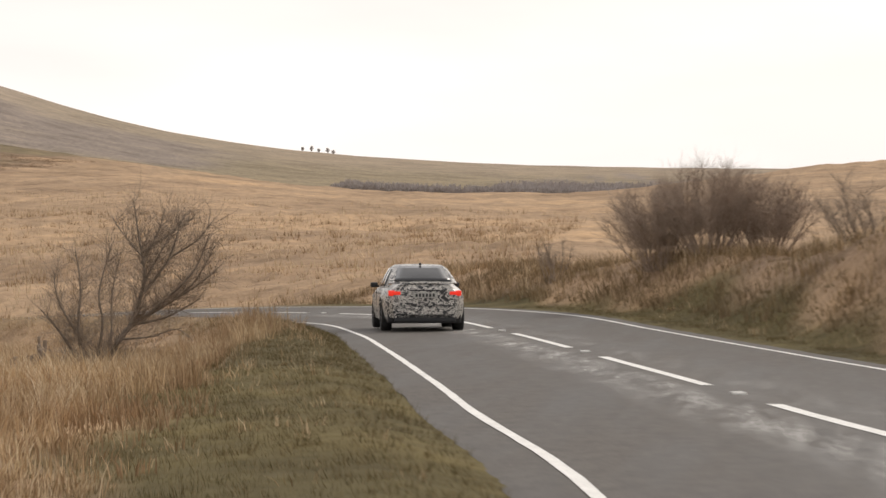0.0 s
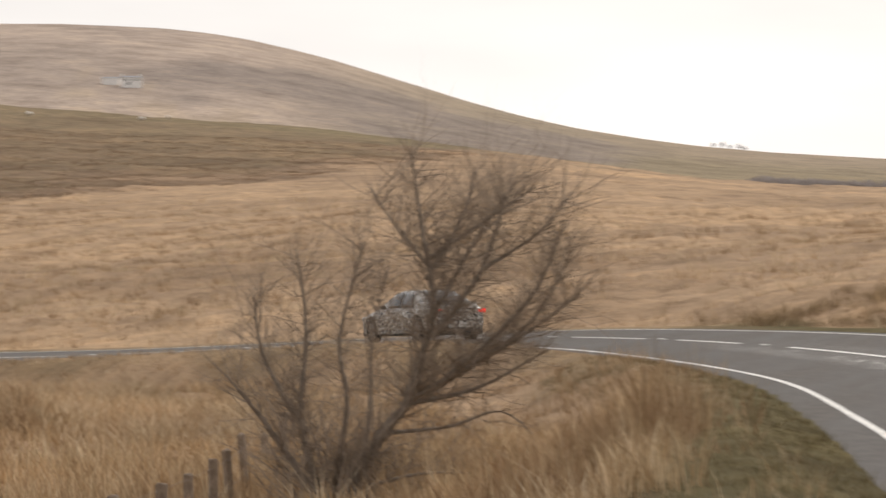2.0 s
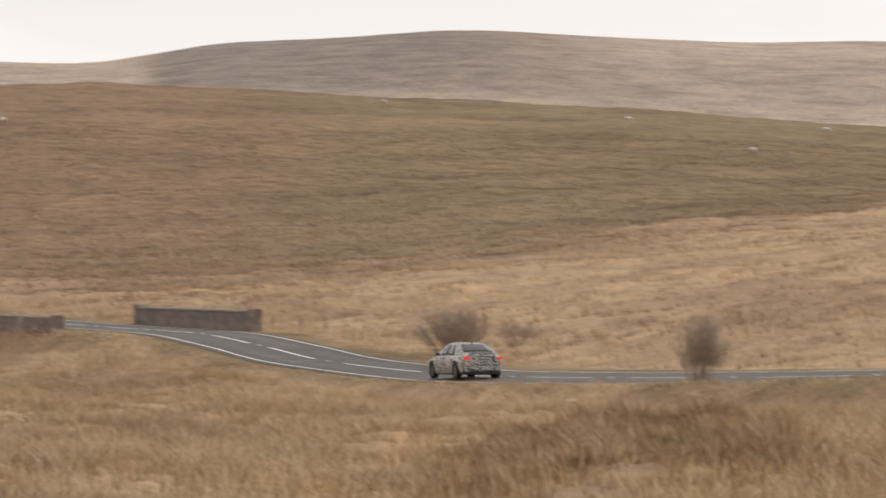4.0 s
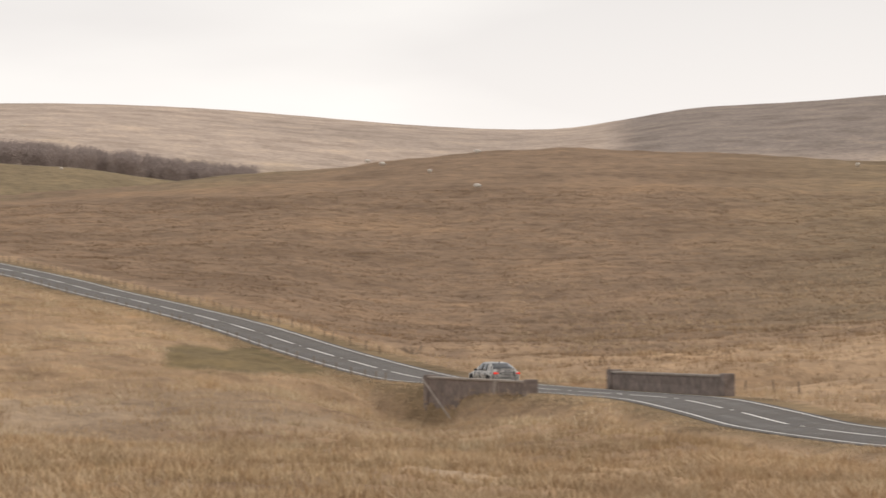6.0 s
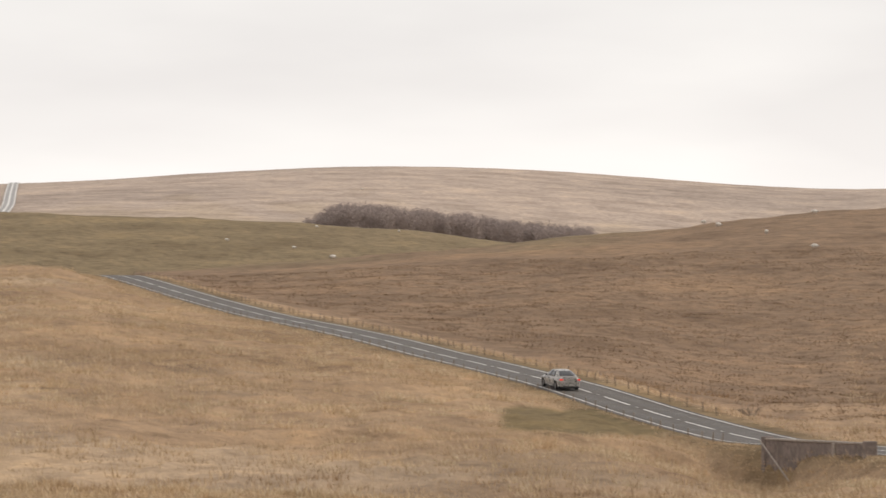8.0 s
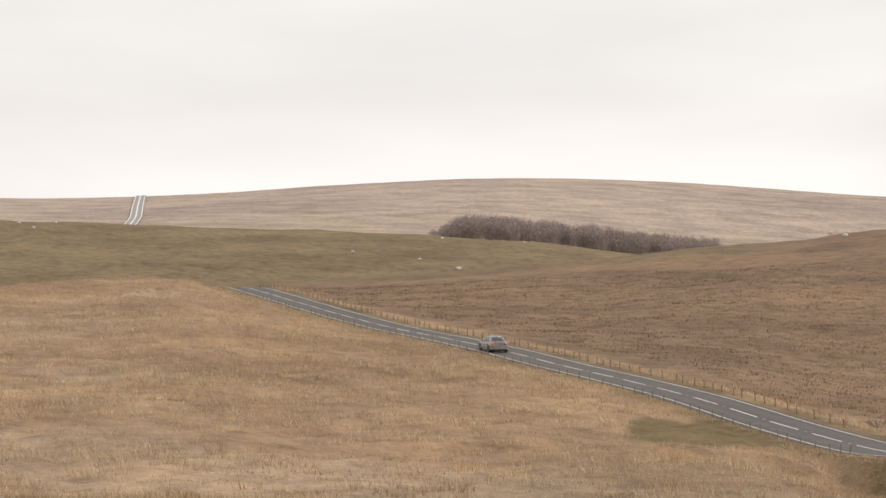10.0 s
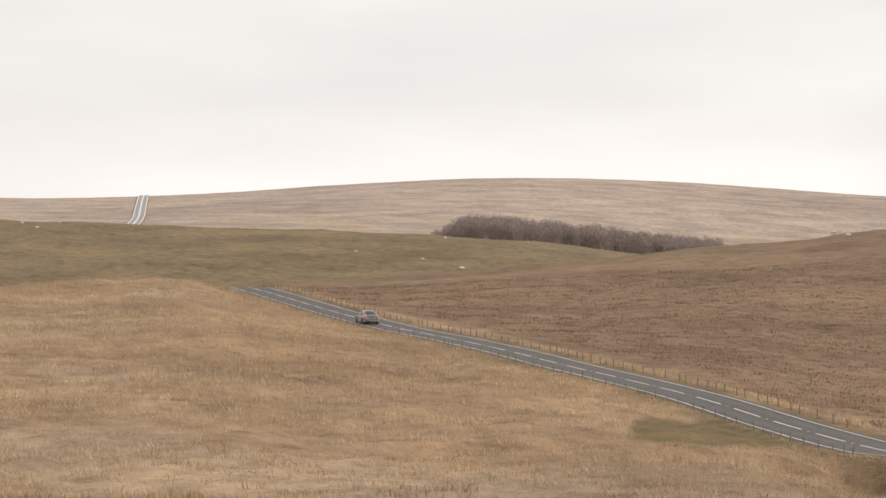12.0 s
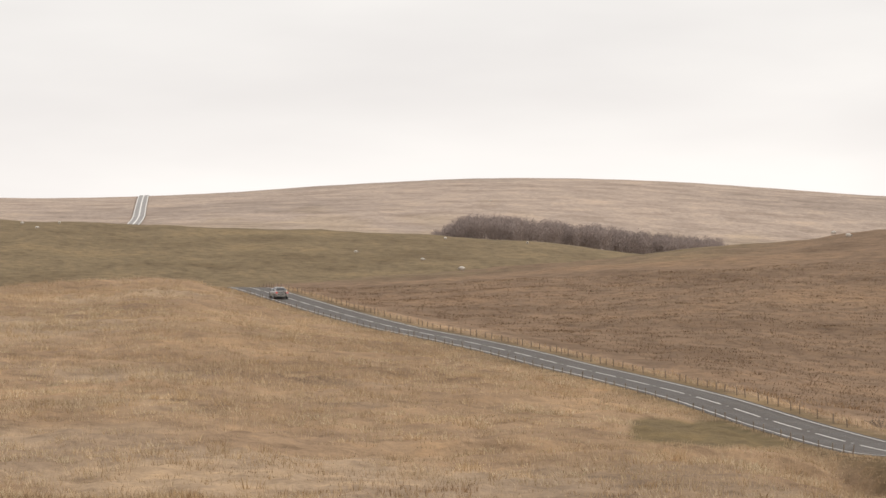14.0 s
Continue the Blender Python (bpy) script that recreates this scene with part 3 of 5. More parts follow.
# ---- road ----
def ribbon(name, s0, s1, o0, o1, lift, step=1.0, wob=0.0, thick=0.0, edge=False):
    """A strip of the road's surface between two offsets from its middle line."""
    n = max(2, int((s1 - s0) / step) + 1)
    rng = random.Random(int(s0 * 7 + o0 * 31))
    v, f = [], []
    for s in np.linspace(s0, s1, n):
        narrow = HALF - half_at(s) if edge else 0.0
        for o in (o0, o1):
            p, _ = road_at(s, o - math.copysign(narrow, o) + rng.uniform(-wob, wob))
            v.append((p.x, p.y, p.z + lift))
    for k in range(n - 1):
        f.append((2 * k + 1, 2 * k + 3, 2 * k + 2, 2 * k))
    if thick:
        m = len(v)
        v += [(x, y, z - thick) for x, y, z in v]
        for k in range(n - 1):
            f.append((2 * k, 2 * k + 2, m + 2 * k + 2, m + 2 * k))
            f.append((2 * k + 3, 2 * k + 1, m + 2 * k + 1, m + 2 * k + 3))
        f.append((0, m, m + 1, 1))
        e = 2 * n - 2
        f.append((e, e + 1, m + e + 1, m + e))
    return mesh_from(name, v, f)


def road_film_mesh(s0, s1, columns):
    """A film along the road whose strength is stored across it."""
    n = int(s1 - s0) + 1
    v, f, w = [], [], []
    m = len(columns)
    for k, s in enumerate(np.linspace(s0, s1, n)):
        for o, a in columns:
            p, _ = road_at(s, o)
            v.append((p.x, p.y, p.z + 0.004))
            w.append(a * min(1.0, k / 12, (n - 1 - k) / 12))
    for k in range(n - 1):
        for j in range(m - 1):
            a = k * m + j
            f.append((a, a + 1, a + m + 1, a + m))
    me = mesh_from("salt_sheen_streak", v, f)
    at = me.color_attributes.new("amount", "FLOAT_COLOR", "POINT")
    at.data.foreach_set("color", [q for a in w for q in (a, a, a, 1.0)])
    return me


def build_road():
    end = float(ROAD_S[-1])
    me = ribbon("road", 0, end, -HALF - 0.5, HALF + 0.4, 0.0, 1.0, 0.04, 0.25, True)
    me.materials.append(M_ASPHALT)
    road = tagged(new("road", me), "worn grey asphalt country road with white lines", "road", kind="structure")
    bend = next(s for s in range(5, int(end)) if road_at(s)[0].y > 60)
    for a, b, w in ((2, bend, 0.105), (bend, end, 0.13)):
        part("edge_line", ribbon("edge_line", a, b, -HALF, -HALF + w, 0.006, 1.0, 0.006, 0.0, True), M_PAINT, road)
        part("edge_line", ribbon("edge_line", a, b, HALF - w, HALF, 0.006, 1.0, 0.006, 0.0, True), M_PAINT, road)
    # dried salt beside the centre dashes
    part("salt_sheen_streak", road_film_mesh(60, 172, ((-1.5, 0), (-1.15, 0.45), (-0.8, 0.95), (-0.45, 0.8), (-0.15, 0.3), (0.2, 0.25), (0.6, 0.4), (1.2, 0.12), (2.4, 0))), M_SALT_SHEEN, road, "pale streak of dried salt and painted road sheen")
    # on the climb the film paints in the road's sheen and haze
    part("salt_sheen_streak", road_film_mesh(bend + 20, end, ((-2.3, 0), (-1.5, 0.4), (-0.6, 0.15), (0.6, 0.15), (1.5, 0.4), (2.3, 0))), M_SALT_SHEEN, road, "pale streak of dried salt and painted road sheen")
    # centre dashes: long warning lines before the bend, four-metre marks after it
    s = 3.5
    while s < end - 4:
        p, _ = road_at(s)
        long = p.y < 52
        mark, gap = (11.5, 5.0) if long else (6.0, 3.0)
        part("centre_dash", ribbon("centre_dash", s, s + mark, -0.08, 0.08, 0.006, 1.0, 0.004), M_PAINT, road)
        q, h = road_at(s + mark + gap / 2)
        stud = box(0.14, 0.22, 0.03, (0, 0, 0.012), 0.008, 1)
        part("road_stud", stud, M_PAINT, road, at=Matrix.Translation(q) @ Euler((0, 0, math.atan2(-h[0], h[1]))).to_matrix().to_4x4())
        s += mark + gap
    return road


ROAD_OB = build_road()


# ---- camouflaged saloon car ----
def car_body_mesh():
    """Lower body of the saloon as a loft of cross-sections, with the wheel arches left open. Nose towards +y."""
    L0, L1 = -2.47, 2.47
    ys = np.linspace(L0, L1, 84)
    wheels = (-1.49, 1.49)
    v, f = [], []
    for y in ys:
        t = abs(y) / 2.47
        half = 0.935 * (1 - 0.16 * t ** 5) * (1 - (0.10 * smooth01(2.1, 2.47, abs(y))))
        belt = 0.93 if y < 0.7 else 0.93 - 0.20 * smooth01(0.7, 2.47, y)
        top = np.interp(y, [-2.47, -2.40, -1.75, -1.3, 0.75, 1.1, 2.2, 2.40, 2.47], [0.93, 1.045, 1.09, 1.02, 0.98, 1.0, 0.86, 0.72, 0.60])
        sill = 0.24 + 0.10 * smooth01(2.0, 2.47, y) + 0.07 * smooth01(-1.9, -2.47, y)
        arch = 0.0
        for w in wheels:
            q = 0.385 ** 2 - (y - w) ** 2
            if q > 0:
                arch = max(arch, 0.345 + math.sqrt(q))
        low = max(sill, arch)
        mid = max(0.55, low + 0.02)
        sec = [(0.55 * half, low if arch else sill), (0.93 * half, low), (0.985 * half, max(0.42, low + 0.012)), (1.0 * half, max(mid, low + 0.03)),
               (0.985 * half, max(0.74, low + 0.05)), (0.955 * half, max(belt - 0.06, 0.76) if y < 2.2 else min(belt, top) - 0.05), (0.90 * half, min(belt, top - 0.02)), (0.70 * half, top - 0.012), (0.35 * half, top), (0, top + 0.006)]
        ring = [(x, y, z) for x, z in sec] + [(-x, y, z) for x, z in sec[-2::-1]]
        v += ring
    n = 19
    for k in range(len(ys) - 1):
        for j in range(n - 1):
            a = k * n + j
            f.append((a, a + 1, a + n + 1, a + n))
        f.append((k * n + n - 1, k * n, k * n + n, k * n + n + n - 1))
    f.append(tuple(range(n)))
    f.append(tuple(reversed(range((len(ys) - 1) * n, len(ys) * n))))
    me = mesh_from("body", v, f, True)
    bm = bmesh.new()
    bm.from_mesh(me)
    bmesh.ops.recalc_face_normals(bm, faces=bm.faces)
    bm.to_mesh(me)
    bm.free()
    me.set_sharp_from_angle(angle=radians(38))
    return me


def quad_panel(pts, thick=0.012):
    """A thin curved pane through four corners, listed round its rim."""
    p = [Vector(q) for q in pts]
    n = (p[1] - p[0]).cross(p[3] - p[0]).normalized()
    v, f = [], []
    N = 6
    for off in (0, -thick):
        for i in range(N + 1):
            for j in range(N + 1):
                a, b = i / N, j / N
                q = (p[0] * (1 - a) + p[1] * a) * (1 - b) + (p[3] * (1 - a) + p[2] * a) * b
                v.append(q + n * (off + 0.02 * math.sin(math.pi * a) * math.sin(math.pi * b)))
    w = N + 1
    m = w * w
    for i in range(N):
        for j in range(N):
            a = i * w + j
            f.append((a, a + w, a + w + 1, a + 1))
            f.append((m + a, m + a + 1, m + a + w + 1, m + a + w))
    rim = [i * w for i in range(w)] + [N * w + j for j in range(1, w)] + [i * w + N for i in range(N - 1, -1, -1)] + [j for j in range(N - 1, 0, -1)]
    for a, b in zip(rim, rim[1:] + rim[:1]):
        f.append((a, m + a, m + b, b))
    return mesh_from("pane", v, f, True)


def cabin_mesh():
    """Roof and pillars: a loft narrower at the top, from the boot deck to the bonnet."""
    ys = [-1.80, -1.55, -1.2, -0.85, -0.5, 0.0, 0.25, 0.5, 0.8, 1.05]
    tops = [1.07, 1.20, 1.355, 1.44, 1.47, 1.475, 1.45, 1.37, 1.20, 1.02]
    v, f = [], []
    for y, z in zip(ys, tops):
        base = 0.93
        hw = 0.80 + 0.01 * (1 - abs(y))
        k = (z - base) / 0.55
        rw = hw - 0.24 * k
        sec = [(hw + 0.01, base), (hw - 0.10 * k, base + (z - base) * 0.45), (rw + 0.03, z - 0.07 * k), (rw - 0.06, z - 0.015), (rw * 0.5, z), (0, z + 0.005)]
        v += [(a, y, b) for a, b in sec] + [(-a, y, b) for a, b in sec[-2::-1]]
    n = 11
    for k in range(len(ys) - 1):
        for j in range(n - 1):
            a = k * n + j
            f.append((a, a + 1, a + n + 1, a + n))
    me = mesh_from("cabin", v, f, True)
    bm = bmesh.new()
    bm.from_mesh(me)
    bmesh.ops.recalc_face_normals(bm, faces=bm.faces)
    bm.to_mesh(me)
    bm.free()
    return me


def lathe(profile, sides=28, axis="X"):
    v, f = [], []
    for x, r in profile:
        for s in range(sides):
            a = 2 * math.pi * s / sides
            v.append((x, r * math.cos(a), r * math.sin(a)))
    n = len(profile)
    for k in range(n - 1):
        for s in range(sides):
            t = (s + 1) % sides
            f.append((k * sides + s, k * sides + t, (k + 1) * sides + t, (k + 1) * sides + s))
    return v, f


def build_car():
    car = thing("car", pose(0, 0, 0), "saloon car wrapped in black and white camouflage film, tail lamps lit", "car")
    body = part("body", car_body_mesh(), M_CAMO, car)
    part("cabin", cabin_mesh(), M_CAMO, car)
    part("underbody", box(1.62, 4.5, 0.24, (0, 0, 0.30), 0.05), M_TRIM, car)
    part("rear_window", quad_panel([(-0.63, -1.76, 1.115), (0.63, -1.76, 1.115), (0.49, -1.06, 1.435), (-0.49, -1.06, 1.435)]), M_GLASS, car, "dark tinted rear window")
    part("windscreen", quad_panel([(0.70, 0.93, 1.11), (-0.70, 0.93, 1.11), (-0.55, 0.37, 1.425), (0.55, 0.37, 1.425)]), M_GLASS, car)
    for k in (-1, 1):
        def side(pts):
            q = [(k * x, y, z) for x, y, z in pts]
            return q if k > 0 else q[::-1]
        part("side_window", quad_panel(side([(0.812, -0.18, 0.985), (0.812, 0.62, 0.985), (0.635, 0.24, 1.375), (0.61, -0.18, 1.40)])), M_GLASS, car)
        part("side_window", quad_panel(side([(0.812, -1.05, 0.985), (0.812, -0.25, 0.985), (0.61, -0.25, 1.40), (0.635, -0.80, 1.36)])), M_GLASS, car)
        mirror = part("door_mirror", box(0.17, 0.10, 0.115, (k * 0.935, 0.62, 1.0), 0.035), M_TRIM, car, "black door mirror")
        part("mirror_arm", box(0.12, 0.05, 0.04, (k * 0.87, 0.64, 0.97), 0.01, 1), M_TRIM, mirror)
        # tail lamps wrap round the corner
        lamp = part("tail_lamp", join_bm(box(0.17, 0.05, 0.08, (k * 0.62, -2.456, 0.845), 0.02), box(0.15, 0.20, 0.12, (k * 0.725, -2.35, 0.845), 0.03)), M_LAMP, car, "lit red tail lamp")
        part("head_lamp", box(0.30, 0.12, 0.12, (k * 0.66, 2.26, 0.68), 0.03), M_HEAD, car)
        v, f = lathe([(0.0, 0.045), (0.12, 0.05), (0.14, 0.045)], 14)
        part("tailpipe", mesh_from("tailpipe", [(k * 0.58 + y, -2.47 + (0.14 - x), 0.33 + z) for x, y, z in v], f, True), M_ALLOY, car)
        part("door_seam", box(0.012, 0.014, 0.52, (k * 0.925, -0.21, 0.66)), M_TRIM, car)
        part("door_seam", box(0.012, 0.014, 0.52, (k * 0.925, 0.86, 0.64)), M_TRIM, car)
        for y in (-0.05, -0.98):
            part("door_handle", box(0.03, 0.2, 0.03, (k * 0.925, y, 0.83), 0.01, 1), M_TRIM, car)
    part("boot_seam", box(1.35, 0.012, 0.014, (0, -2.462, 0.70)), M_TRIM, car)
    part("boot_lip", box(1.40, 0.10, 0.025, (0, -2.38, 1.062), 0.01, 1), M_CAMO, car)
    plate = part("number_plate", box(0.54, 0.02, 0.12, (0, -2.475, 0.80), 0.008, 1), M_PLATE, car, "rear number plate with plain bars")
    for k in range(6):
        part("plate_bar", box(0.045, 0.006, 0.07, (-0.19 + k * 0.075, -2.487, 0.80)), M_TRIM, plate)
    part("plate_recess", box(0.66, 0.015, 0.035, (0, -2.468, 0.905), 0.006, 1), M_TRIM, car)
    part("rear_diffuser", box(1.36, 0.20, 0.24, (0, -2.37, 0.31), 0.05), M_TRIM, car)
    part("bumper_crease", box(1.30, 0.03, 0.018, (0, -2.466, 0.565), 0.006, 1), M_TRIM, car)
    part("roof_aerial", box(0.05, 0.16, 0.06, (0, -0.95, 1.475), 0.02), M_TRIM, car, "black shark-fin roof aerial")
    # wheels
    tv, tf = lathe([(-0.11, 0.235), (-0.12, 0.30), (-0.095, 0.335), (0, 0.342), (0.095, 0.335), (0.12, 0.30), (0.11, 0.235), (-0.11, 0.235)], 36)
    tyre = mesh_from("tyre", tv, tf, True)
    rv, rf = lathe([(-0.10, 0.236), (0.10, 0.238), (0.105, 0.225), (0.06, 0.21), (0.05, 0.06), (0.075, 0.045), (0.075, 0.0)], 30)
    rim = mesh_from("rim", rv, rf, True)
    bmx = bmesh.new()
    for k in range(10):
        a = 2 * math.pi * k / 10
        m = Matrix.Rotation(a, 4, "X") @ Matrix.Translation((0.085, 0, 0.135)) @ Matrix.Diagonal((0.03, 0.035, 0.17, 1))
        bmesh.ops.create_cube(bmx, size=1, matrix=m)
    spokes = bpy.data.meshes.new("spokes")
    bmx.to_mesh(spokes)
    bmx.free()
    wheels = []
    for k in (-1, 1):
        for y in (-1.49, 1.49):
            w = part("wheel", tyre, M_RUBBER, car, at=pose(k * 0.80, y, 0.342, 0, 0, 0 if k > 0 else 180))
            part("rim", rim, M_TRIM, w)
            part("spokes", spokes, M_ALLOY, w, "grey alloy spokes")
            wheels.append((w, k, y))
    return car, wheels


CAR, WHEELS = build_car()
CAR_S = [(0.0, 136.2), (0.5, 151.4), (1.0, 164.0), (1.5, 177.0), (2.0, 190.6), (2.5, 201.8), (3.0, 213.3), (3.5, 225.4), (4.0, 240.7), (4.2, 247.0), (6.5, 317.8), (7.5, 346.6), (8.5, 375.6), (9.2, 396.5), (11.3, 455.5), (12.5, 484.0), (13.2, 504.9),
         (14.0, 524.7)]


# ---- placing ----
def on_ground(x, y):
    return float(ground_height(np.array([x]), np.array([y]))[0][0])


def at_polar(az, d):
    x, y, _ = polar(az, d, 0)
    return x, y, on_ground(x, y)


def sight(az, el, start=40.0):
    """Where a line of sight from the roadside, at that bearing and elevation, meets the land."""
    d = np.arange(start, 1600, 1.5)
    a = math.radians(az * BEAR)
    x, y = -d * REACH * math.sin(a), d * REACH * math.cos(a)
    z = ground_height(x, y)[0]
    e = np.degrees(np.arctan2(z - EYE_Z, d))
    k = np.argmax(e >= el) if np.any(e >= el) else int(np.argmax(e))
    return float(x[k]), float(y[k]), float(z[k])


def road_s(az, off=0.0):
    """How far along the road it bears az, seen from the roadside, off metres right of its middle."""
    best = None
    for s in np.arange(150, float(ROAD_S[-1]) - 2, 1.0):
        p, _ = road_at(float(s), off)
        a = abs(math.degrees(math.atan2(-p.x, p.y)) / BEAR - az)
        if best is None or a < best[0]:
            best = (a, float(s))
    return best[1]


# ---- leafless trees and shrubs ----
def twigs(verts, faces, rng, p, d, length, r, level, up=0.25):
    """A crooked twig with side twigs."""
    n = 4 if level else 3
    seg = length / n
    for k in range(n):
        d = (d + Vector((rng.gauss(0, 0.22), rng.gauss(0, 0.22), rng.gauss(0.06, 0.2)))).normalized()
        q = p + d * seg
        r1 = r * (0.78 if k < n - 1 else 0.4)
        tube(verts, faces, p, q, r, r1, 4 if level > 1 else 3)
        if level:
            for _ in range(2):
                s = (d + Vector((rng.gauss(0, 0.8), rng.gauss(0, 0.8), rng.gauss(up, 0.5)))).normalized()
                twigs(verts, faces, rng, p + (q - p) * rng.random(), s, length * rng.uniform(0.35, 0.6), r1 * 0.62, level - 1, up)
        p, r = q, r1


def limb(verts, faces, path, r0, r1):
    """A thick crooked limb through the given places; returns places and directions along it."""
    pts = spline(path, 0.09)
    out = []
    n = len(pts)
    for k in range(n - 1):
        t0, t1 = k / (n - 1), (k + 1) / (n - 1)
        d = (pts[k + 1] - pts[k]).normalized()
        tube(verts, faces, pts[k], pts[k + 1] + d * 0.01, r0 + (r1 - r0) * t0, r0 + (r1 - r0) * t1, 7)
        out.append((pts[k], d, r0 + (r1 - r0) * t0))
    return out


def hawthorn():
    """The wind-bent hawthorn beside the fence: several stems, leaning one way, with a fine bare crown."""
    rng = random.Random(11)
    x, y = -7.04, 25.0
    z = on_ground(x, y)
    tree = thing("hawthorn_tree", pose(x, y, z - 0.05, 0, 0, 15.7), "leafless multi-stemmed hawthorn tree standing in tall dead grass", "tree")
    stems = [
        ([(0, 0, 0), (0.5, 0.1, 0.9), (0.75, 0.0, 1.25), (1.0, -0.2, 2.2), (0.9, -0.2, 3.0), (0.78, -0.1, 3.85)], 0.075, 0.007),
        ([(0.75, 0, 1.25), (1.45, 0.3, 1.6), (2.1, 0.4, 2.1), (2.55, 0.3, 2.9)], 0.042, 0.008),
        ([(1.0, -0.2, 1.9), (1.5, -0.4, 2.6), (1.75, -0.5, 3.4)], 0.04, 0.01),
        ([(-0.1, 0, 0.1), (-0.35, 0.1, 1.0), (-0.3, 0.3, 2.0), (-0.42, 0.35, 2.9)], 0.045, 0.008),
        ([(-0.1, 0, 0.1), (-0.7, -0.2, 1.0), (-1.15, -0.2, 1.55)], 0.05, 0.01),
        ([(-0.05, 0, 0.1), (0.12, -0.4, 1.2), (0.05, -0.5, 1.9), (0.3, -0.6, 2.9)], 0.038, 0.007),
        ([(0.7, 0.05, 1.2), (1.5, 0.5, 1.35), (2.25, 0.6, 1.75)], 0.035, 0.008),
        ([(0.15, 0, 0.3), (0.85, -0.3, 0.5), (1.4, -0.4, 0.52)], 0.03, 0.008),
        ([(0.95, -0.1, 2.5), (1.35, 0.3, 3.2), (1.5, 0.4, 3.75)], 0.03, 0.008),
        ([(1.2, 0, 1.5), (2.0, -0.3, 2.3), (2.35, -0.4, 3.1)], 0.035, 0.008),
        ([(0.95, 0.1, 2.7), (1.7, 0.2, 3.2), (2.15, 0.3, 3.5)], 0.028, 0.007),
        ([(-0.3, 0.1, 0.9), (-0.75, 0.4, 1.7), (-0.85, 0.5, 2.4)], 0.035, 0.008),
        ([(0.1, 0, 0.1), (0.35, 0.5, 0.9), (0.4, 0.8, 1.9), (0.6, 0.9, 2.7)], 0.035, 0.007),
        ([(1.45, 0.3, 1.6), (2.0, 0.0, 1.95), (2.6, -0.2, 2.4)], 0.026, 0.006),
        ([(1.0, -0.2, 2.1), (1.45, -0.1, 2.9), (1.9, 0.1, 3.55)], 0.026, 0.006),
        ([(1.5, -0.4, 2.6), (2.1, -0.5, 3.0), (2.45, -0.5, 3.45)], 0.022, 0.006),
        ([(1.0, -0.2, 2.6), (0.6, 0.1, 3.1), (0.35, 0.2, 3.5)], 0.022, 0.006),
        ([(0.5, 0.1, 0.9), (1.2, 0.4, 0.95), (1.75, 0.6, 1.1), (2.1, 0.6, 0.85)], 0.026, 0.006),
    ]
    tv, tf = [], []
    for path, r0, r1 in stems:
        v, f = [], []
        for p, d, r in limb(v, f, path, r0, r1):
            for _ in range(5 if p.z > 1.2 else 5 if p.x < 0 and p.z > 0.6 else 2):
                if p.z > 0.3 and rng.random() < 0.85:
                    s = (d * 0.5 + Vector((rng.gauss(0.12, 0.75), rng.gauss(0, 0.75), rng.gauss(0.35, 0.5)))).normalized()
                    twigs(tv, tf, rng, p, s, rng.uniform(0.3, 0.95), max(0.005, r * 0.2), 1)
        part("stem", mesh_from("stem", v, f, True), M_BARK, tree)
    # suckers round the foot
    for k in range(70):
        s = Vector((rng.gauss(0, 0.45), rng.gauss(0, 0.45), 1)).normalized()
        twigs(tv, tf, rng, Vector((rng.gauss(0.05, 0.3), rng.gauss(0, 0.25), 0)), s, rng.uniform(0.8, 1.8), 0.013, 1)
    part("crown", mesh_from("crown", tv, tf), M_TWIG, tree, "fine bare brown twigs")


def shrub(name, x, y, height, width, stems, seed, label, lean=0.0, fine=1, sink=0.05, thick=0.02, bark=M_TWIG):
    rng = random.Random(seed)
    z = on_ground(x, y)
    ob = thing(name, pose(x, y, z - sink), label, "shrub")
    tv, tf = [], []
    for k in range(stems):
        v, f = [], []
        a = rng.uniform(0, 2 * math.pi)
        out = math.sqrt(rng.random())
        tip = Vector((math.cos(a) * out * width * 0.5 + lean, math.sin(a) * out * width * 0.5, height * (1 - 0.45 * out * out) * rng.uniform(0.8, 1.0)))
        base = Vector((tip.x * 0.28 + rng.gauss(0, 0.08), tip.y * 0.28 + rng.gauss(0, 0.08), 0))
        mid = base.lerp(tip, 0.5) + Vector((rng.gauss(0, 0.1), rng.gauss(0, 0.1), rng.uniform(-0.1, 0.25) * height * 0.4))
        for p, d, r in limb(v, f, [base, mid, tip], thick, 0.005)[1::2]:
            for _ in range(4):
                if p.z > height * 0.2:
                    s = (d * 0.6 + Vector((rng.gauss(0, 0.7), rng.gauss(0, 0.7), rng.gauss(0.3, 0.4)))).normalized()
                    twigs(tv, tf, rng, p, s, rng.uniform(0.35, 0.75) * min(1.0, height * 0.4), 0.0052 * fine, 1)
        part("stem", mesh_from("stem", v, f, True), bark, ob)
    part("crown", mesh_from("crown", tv, tf), bark, ob)
    return ob


hawthorn()
THICKET = "leafless brown sallow bush on the grassy bank"
for i, (x, y, h, w) in enumerate([(4.0, 45.5, 2.7, 3.3), (5.4, 44.5, 2.75, 3.7), (6.8, 45.5, 2.5, 3.3)]):
    shrub("sallow_bush", x, y, h, w, 58, 60 + i, THICKET, thick=0.015, fine=1.0, bark=M_SALLOW)
shrub("sapling", 0.3, 57.5, 1.5, 1.6, 10, 71, "thin leafless sapling beside the road bend", fine=1.1)
shrub("thorn_tree", 9.6, 37.0, 2.3, 3.0, 16, 72, "leafless thorn tree leaning over the bank", lean=-0.3, thick=0.03, fine=1.3)
_x, _y, _ = at_polar(35.0, 70.5)
